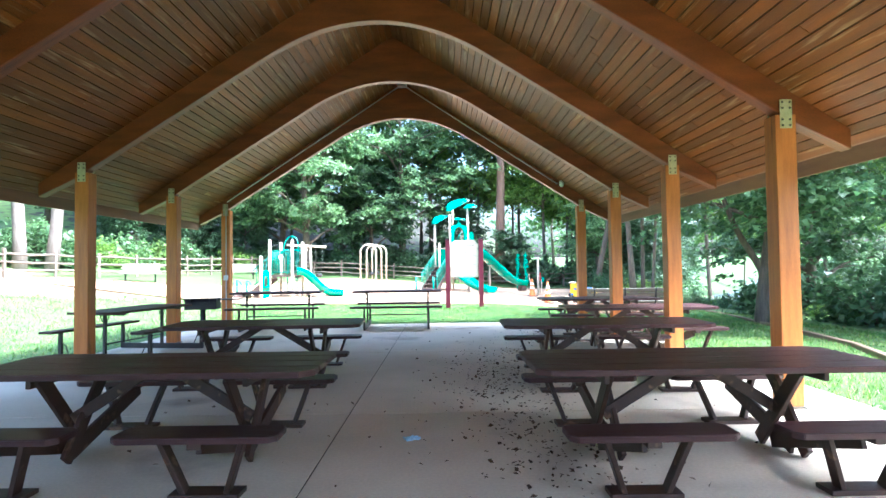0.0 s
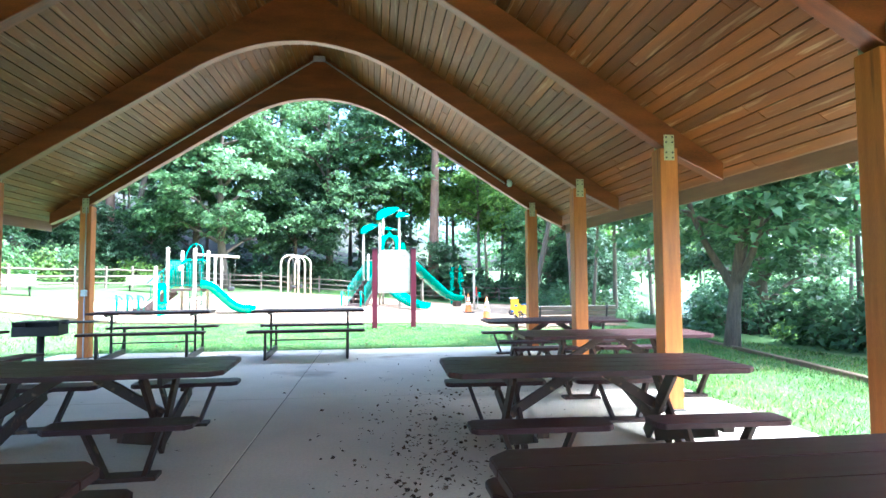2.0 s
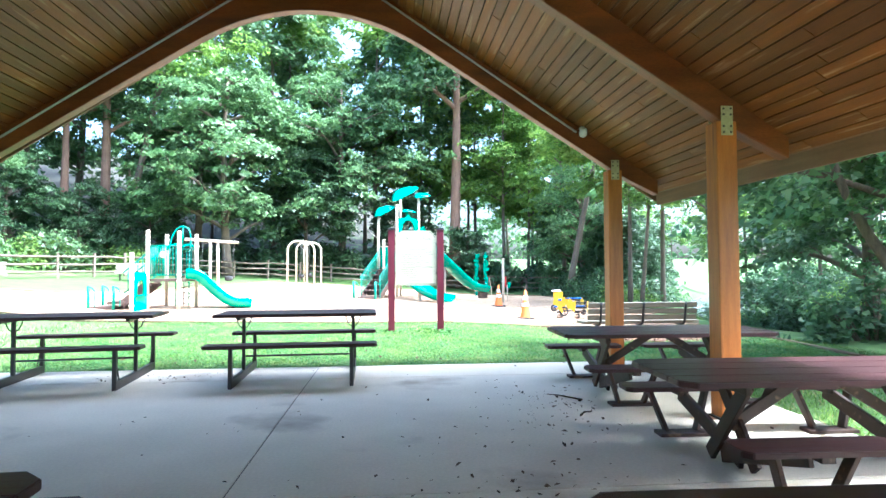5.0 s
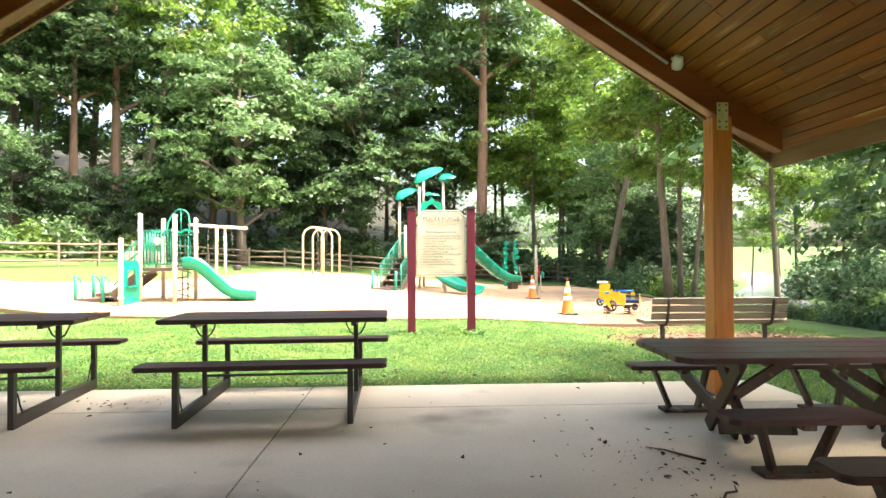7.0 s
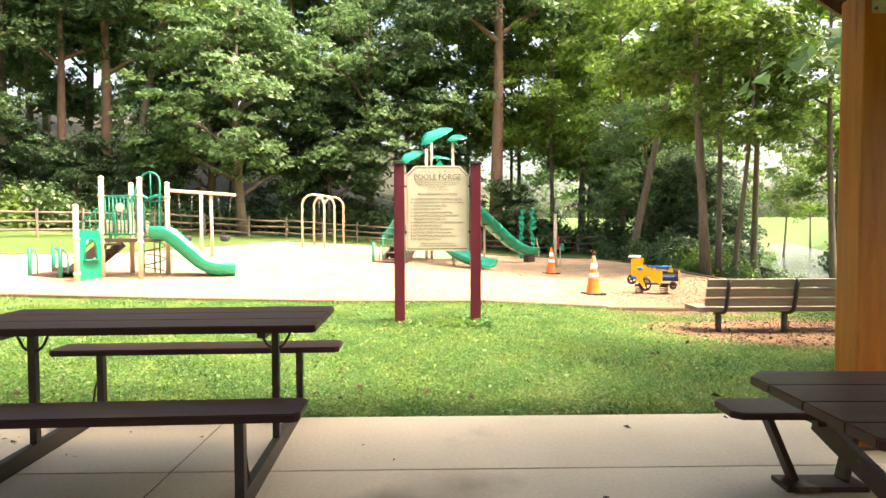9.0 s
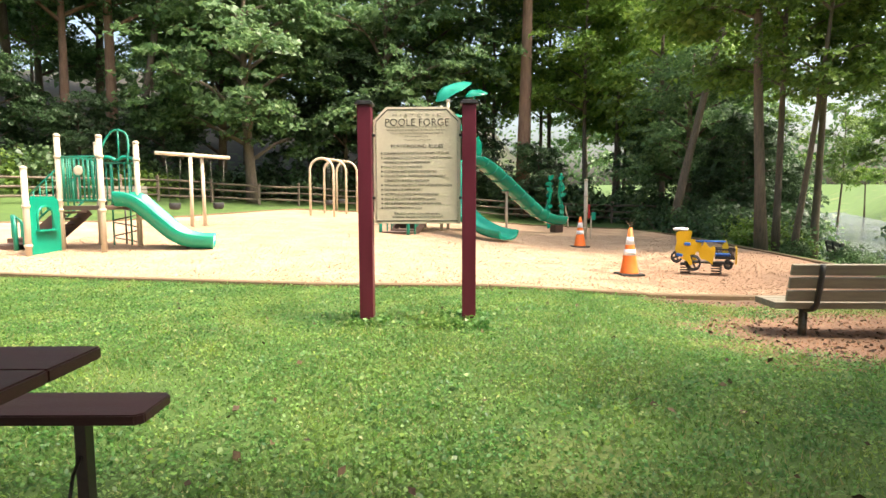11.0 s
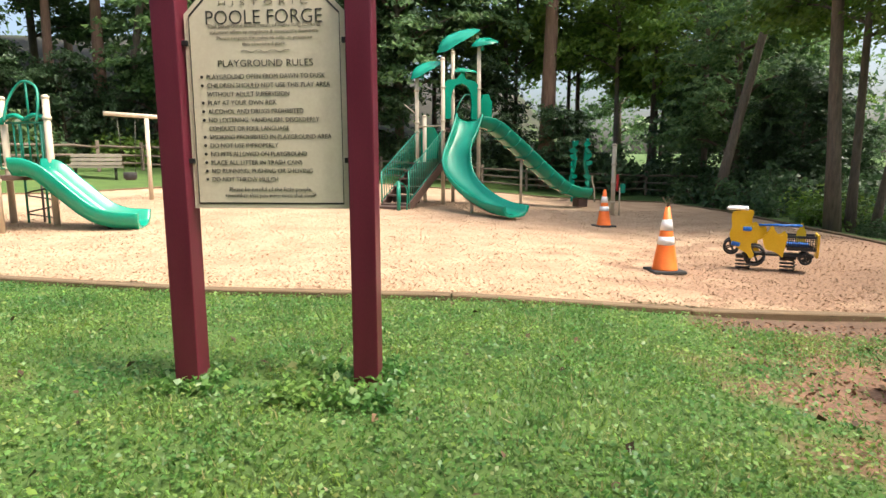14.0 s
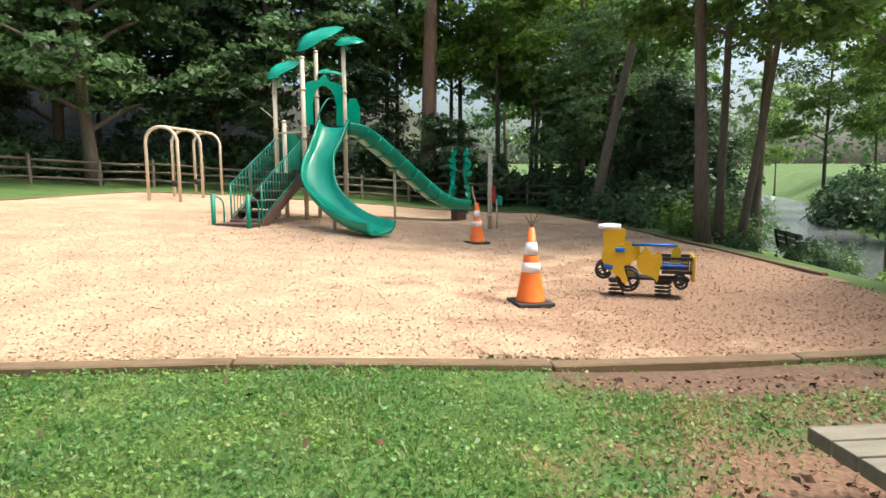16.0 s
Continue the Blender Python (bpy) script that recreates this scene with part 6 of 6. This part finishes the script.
def off_bare(x, y, r):
    d = np.minimum(((x - 6.3) / 2.3) ** 2 + ((y - 19.85) / 1.4) ** 2, ((x - 5.6) / 1.6) ** 2 + ((y - 22.0) / 0.34) ** 2)
    curb = np.interp(x, [p[0] for p in CURB], [p[1] - 0.05 for p in CURB])
    return (d + r.normal(size=len(x)) * 0.25 > 1.0) & (y < curb) & ((np.abs(x - 0.715) > 0.8) | (np.abs(y - 19.65) > 0.05))


def tufts(x, y, r):
    patch = np.sin(1.7 * x + 1.3 * np.sin(1.1 * y)) + np.sin(2.1 * y + 0.6 * x) + r.normal(size=len(x)) * 0.5
    return off_bare(x, y, r) & (patch > -1.7)


def past_curb(x, y, r):
    return y > np.interp(x, [p[0] for p in CURB], [p[1] + 0.11 for p in CURB])


blades(230000, (-7, 9.0, 15.64, 22.9), 0.055, 51, off_bare, 1.05)
blades(26000, (-16, -6.6, 8, 24), 0.1, 59, None, 1.0)
scatter("clover", 170000, (-6, 8.5, 15.64, 22.7), 0.025, 1.5, CLOVER, 52, "clover and weeds in the lawn", 0.035, tufts, 1.1)
scatter("broad_weeds", 4200, (-6, 8, 15.8, 22.3), 0.036, 1.2, FOLIAGE_LIGHT, 58, "broad-leaved weeds in the lawn", 0.045, tufts)
blades(50000, (4.42, 9.2, 2, 15.66), 0.08, 53, None, 1.0)
scatter("weeds", 420, (-0.05, 0.4, 19.4, 19.9), 0.05, 0.8, CLOVER, 54, "leafy weeds round the sign post", 0.05)
scatter("weeds", 900, (0.75, 1.5, 19.25, 19.95), 0.05, 0.8, CLOVER, 57, "leafy weeds round the sign post", 0.075)
scatter("mulch_chips", 360000, (-9, 9.2, 22.1, 36), 0.026, 2.1, CHIP, 55, "tan wood chips of the mulch", 0.006 + 0.043, past_curb, 1.9, 3)
scatter("mulch_chips", 7000, (3.9, 8.2, 18.3, 22.1), 0.034, 1.2, DIRT, 56, "scattered wood chips on bare earth", 0.008)
scatter("dead_leaves", 700, (4.2, 8.4, 18.7, 22.2), 0.055, 1.0, LITTER_LEAF, 60, "brown dead leaves on the bare earth", 0.014, lambda x, y, r: ~off_bare(x, y, r) & (y < 22.1))
scatter("dead_leaves", 160, (-5, 5, 16, 22), 0.055, 1.0, LITTER_LEAF, 66, "dry brown leaves fallen on the lawn", 0.05)


# ---- litter on the slab ----
def dry_leaves(seed, count, x, y, sx, sy):
    r = np.random.default_rng(seed)
    c = np.stack([r.normal(x, sx, count), r.normal(y, sy, count), 0.006 + 0.012 * r.random(count)], axis=1)
    c[:, 0] = np.clip(c[:, 0], -6.2, 4.3)
    c[:, 1] = np.clip(c[:, 1], -6, 15.5)
    nrm = r.normal(size=c.shape) * 0.35 + np.array([0, 0, 1.0])
    nrm /= np.linalg.norm(nrm, axis=1, keepdims=True)
    data = leaf_mesh("dry_leaves", c, 0.046 * (0.4 + r.random(count) ** 2), nrm, LITTER_LEAF, seed)
    tagged(new("dry_leaves", data), "dry brown leaves and crumbs on the concrete", "leaf litter", "", "stuff")


dry_leaves(61, 620, 0.75, 7.2, 0.4, 1.2)
dry_leaves(67, 220, 0.9, 4.6, 0.35, 0.6)
dry_leaves(62, 130, 1.9, 12.6, 0.4, 0.7)
dry_leaves(63, 160, 1.0, 9.6, 0.5, 0.9)
dry_leaves(64, 260, 0.0, 6.0, 2.2, 4.5)
dry_leaves(65, 60, -3.0, 14.9, 0.6, 0.2)

paper = thing("paper_wrapper", pose(-0.29, 5.07, 0.002, 0, 0, 25), "crumpled pale blue paper wrapper on the slab", "litter")
bm = B()
bmesh.ops.create_grid(bm, x_segments=9, y_segments=7, size=0.5)
for v in bm.verts:
    v.co = (v.co.x * 0.13, v.co.y * 0.09, 0.016 + 0.02 * noise.noise((v.co.x * 5, v.co.y * 5, 2)))
solid = bmesh.ops.extrude_face_region(bm, geom=bm.faces[:])
for v in [g for g in solid["geom"] if isinstance(g, bmesh.types.BMVert)]:
    v.co.z = max(0.0, v.co.z - 0.012)
bmesh.ops.recalc_face_normals(bm, faces=bm.faces[:])
part("sheet", bm, PAPER_BLUE, paper)

for x, y, turn, length in ((2.35, 12.9, 130, 0.45), (2.1, 12.2, 40, 0.3)):
    stick = thing("fallen_twig", pose(x, y, 0.01, 0, 0, turn), "small dry brown twig on the concrete", "twig", "fallen twigs")
    bm = B()
    tube(bm, [(0, 0, 0), (length * 0.4, 0.03, 0.01), (length * 0.7, 0.0, 0.004), (length, 0.05, 0.006)], [0.01, 0.009, 0.007, 0.003], 6)
    part("stalk", bm, LITTER_LEAF, stick)


def far_woods():
    """A belt of distant woodland that closes the horizon all round."""
    r = np.random.default_rng(71)
    n = 45000
    a = r.uniform(0, 2 * np.pi, n)
    d = 150 + 14 * r.random(n) + 10 * np.sin(5 * a)
    x, y = 5 + d * np.cos(a), 40 + d * np.sin(a)
    top = 15 + 4 * np.sin(9 * a) + 3 * np.sin(23 * a + 1)
    z = np.array([ground_z(p, q) for p, q in zip(x[::50], y[::50])]).repeat(50)[:n] + top * r.random(n) ** 0.8
    nrm = r.normal(size=(n, 3)) + np.array([0, 0, 0.5])
    nrm /= np.linalg.norm(nrm, axis=1, keepdims=True)
    tagged(new("far_woods", leaf_mesh("far_woods", np.stack([x, y, z], axis=1), 1.2 * (0.6 + r.random(n)), nrm, FOLIAGE, 71, 3)), "distant green woodland belt round the park", "woods", "", "stuff")


far_woods()
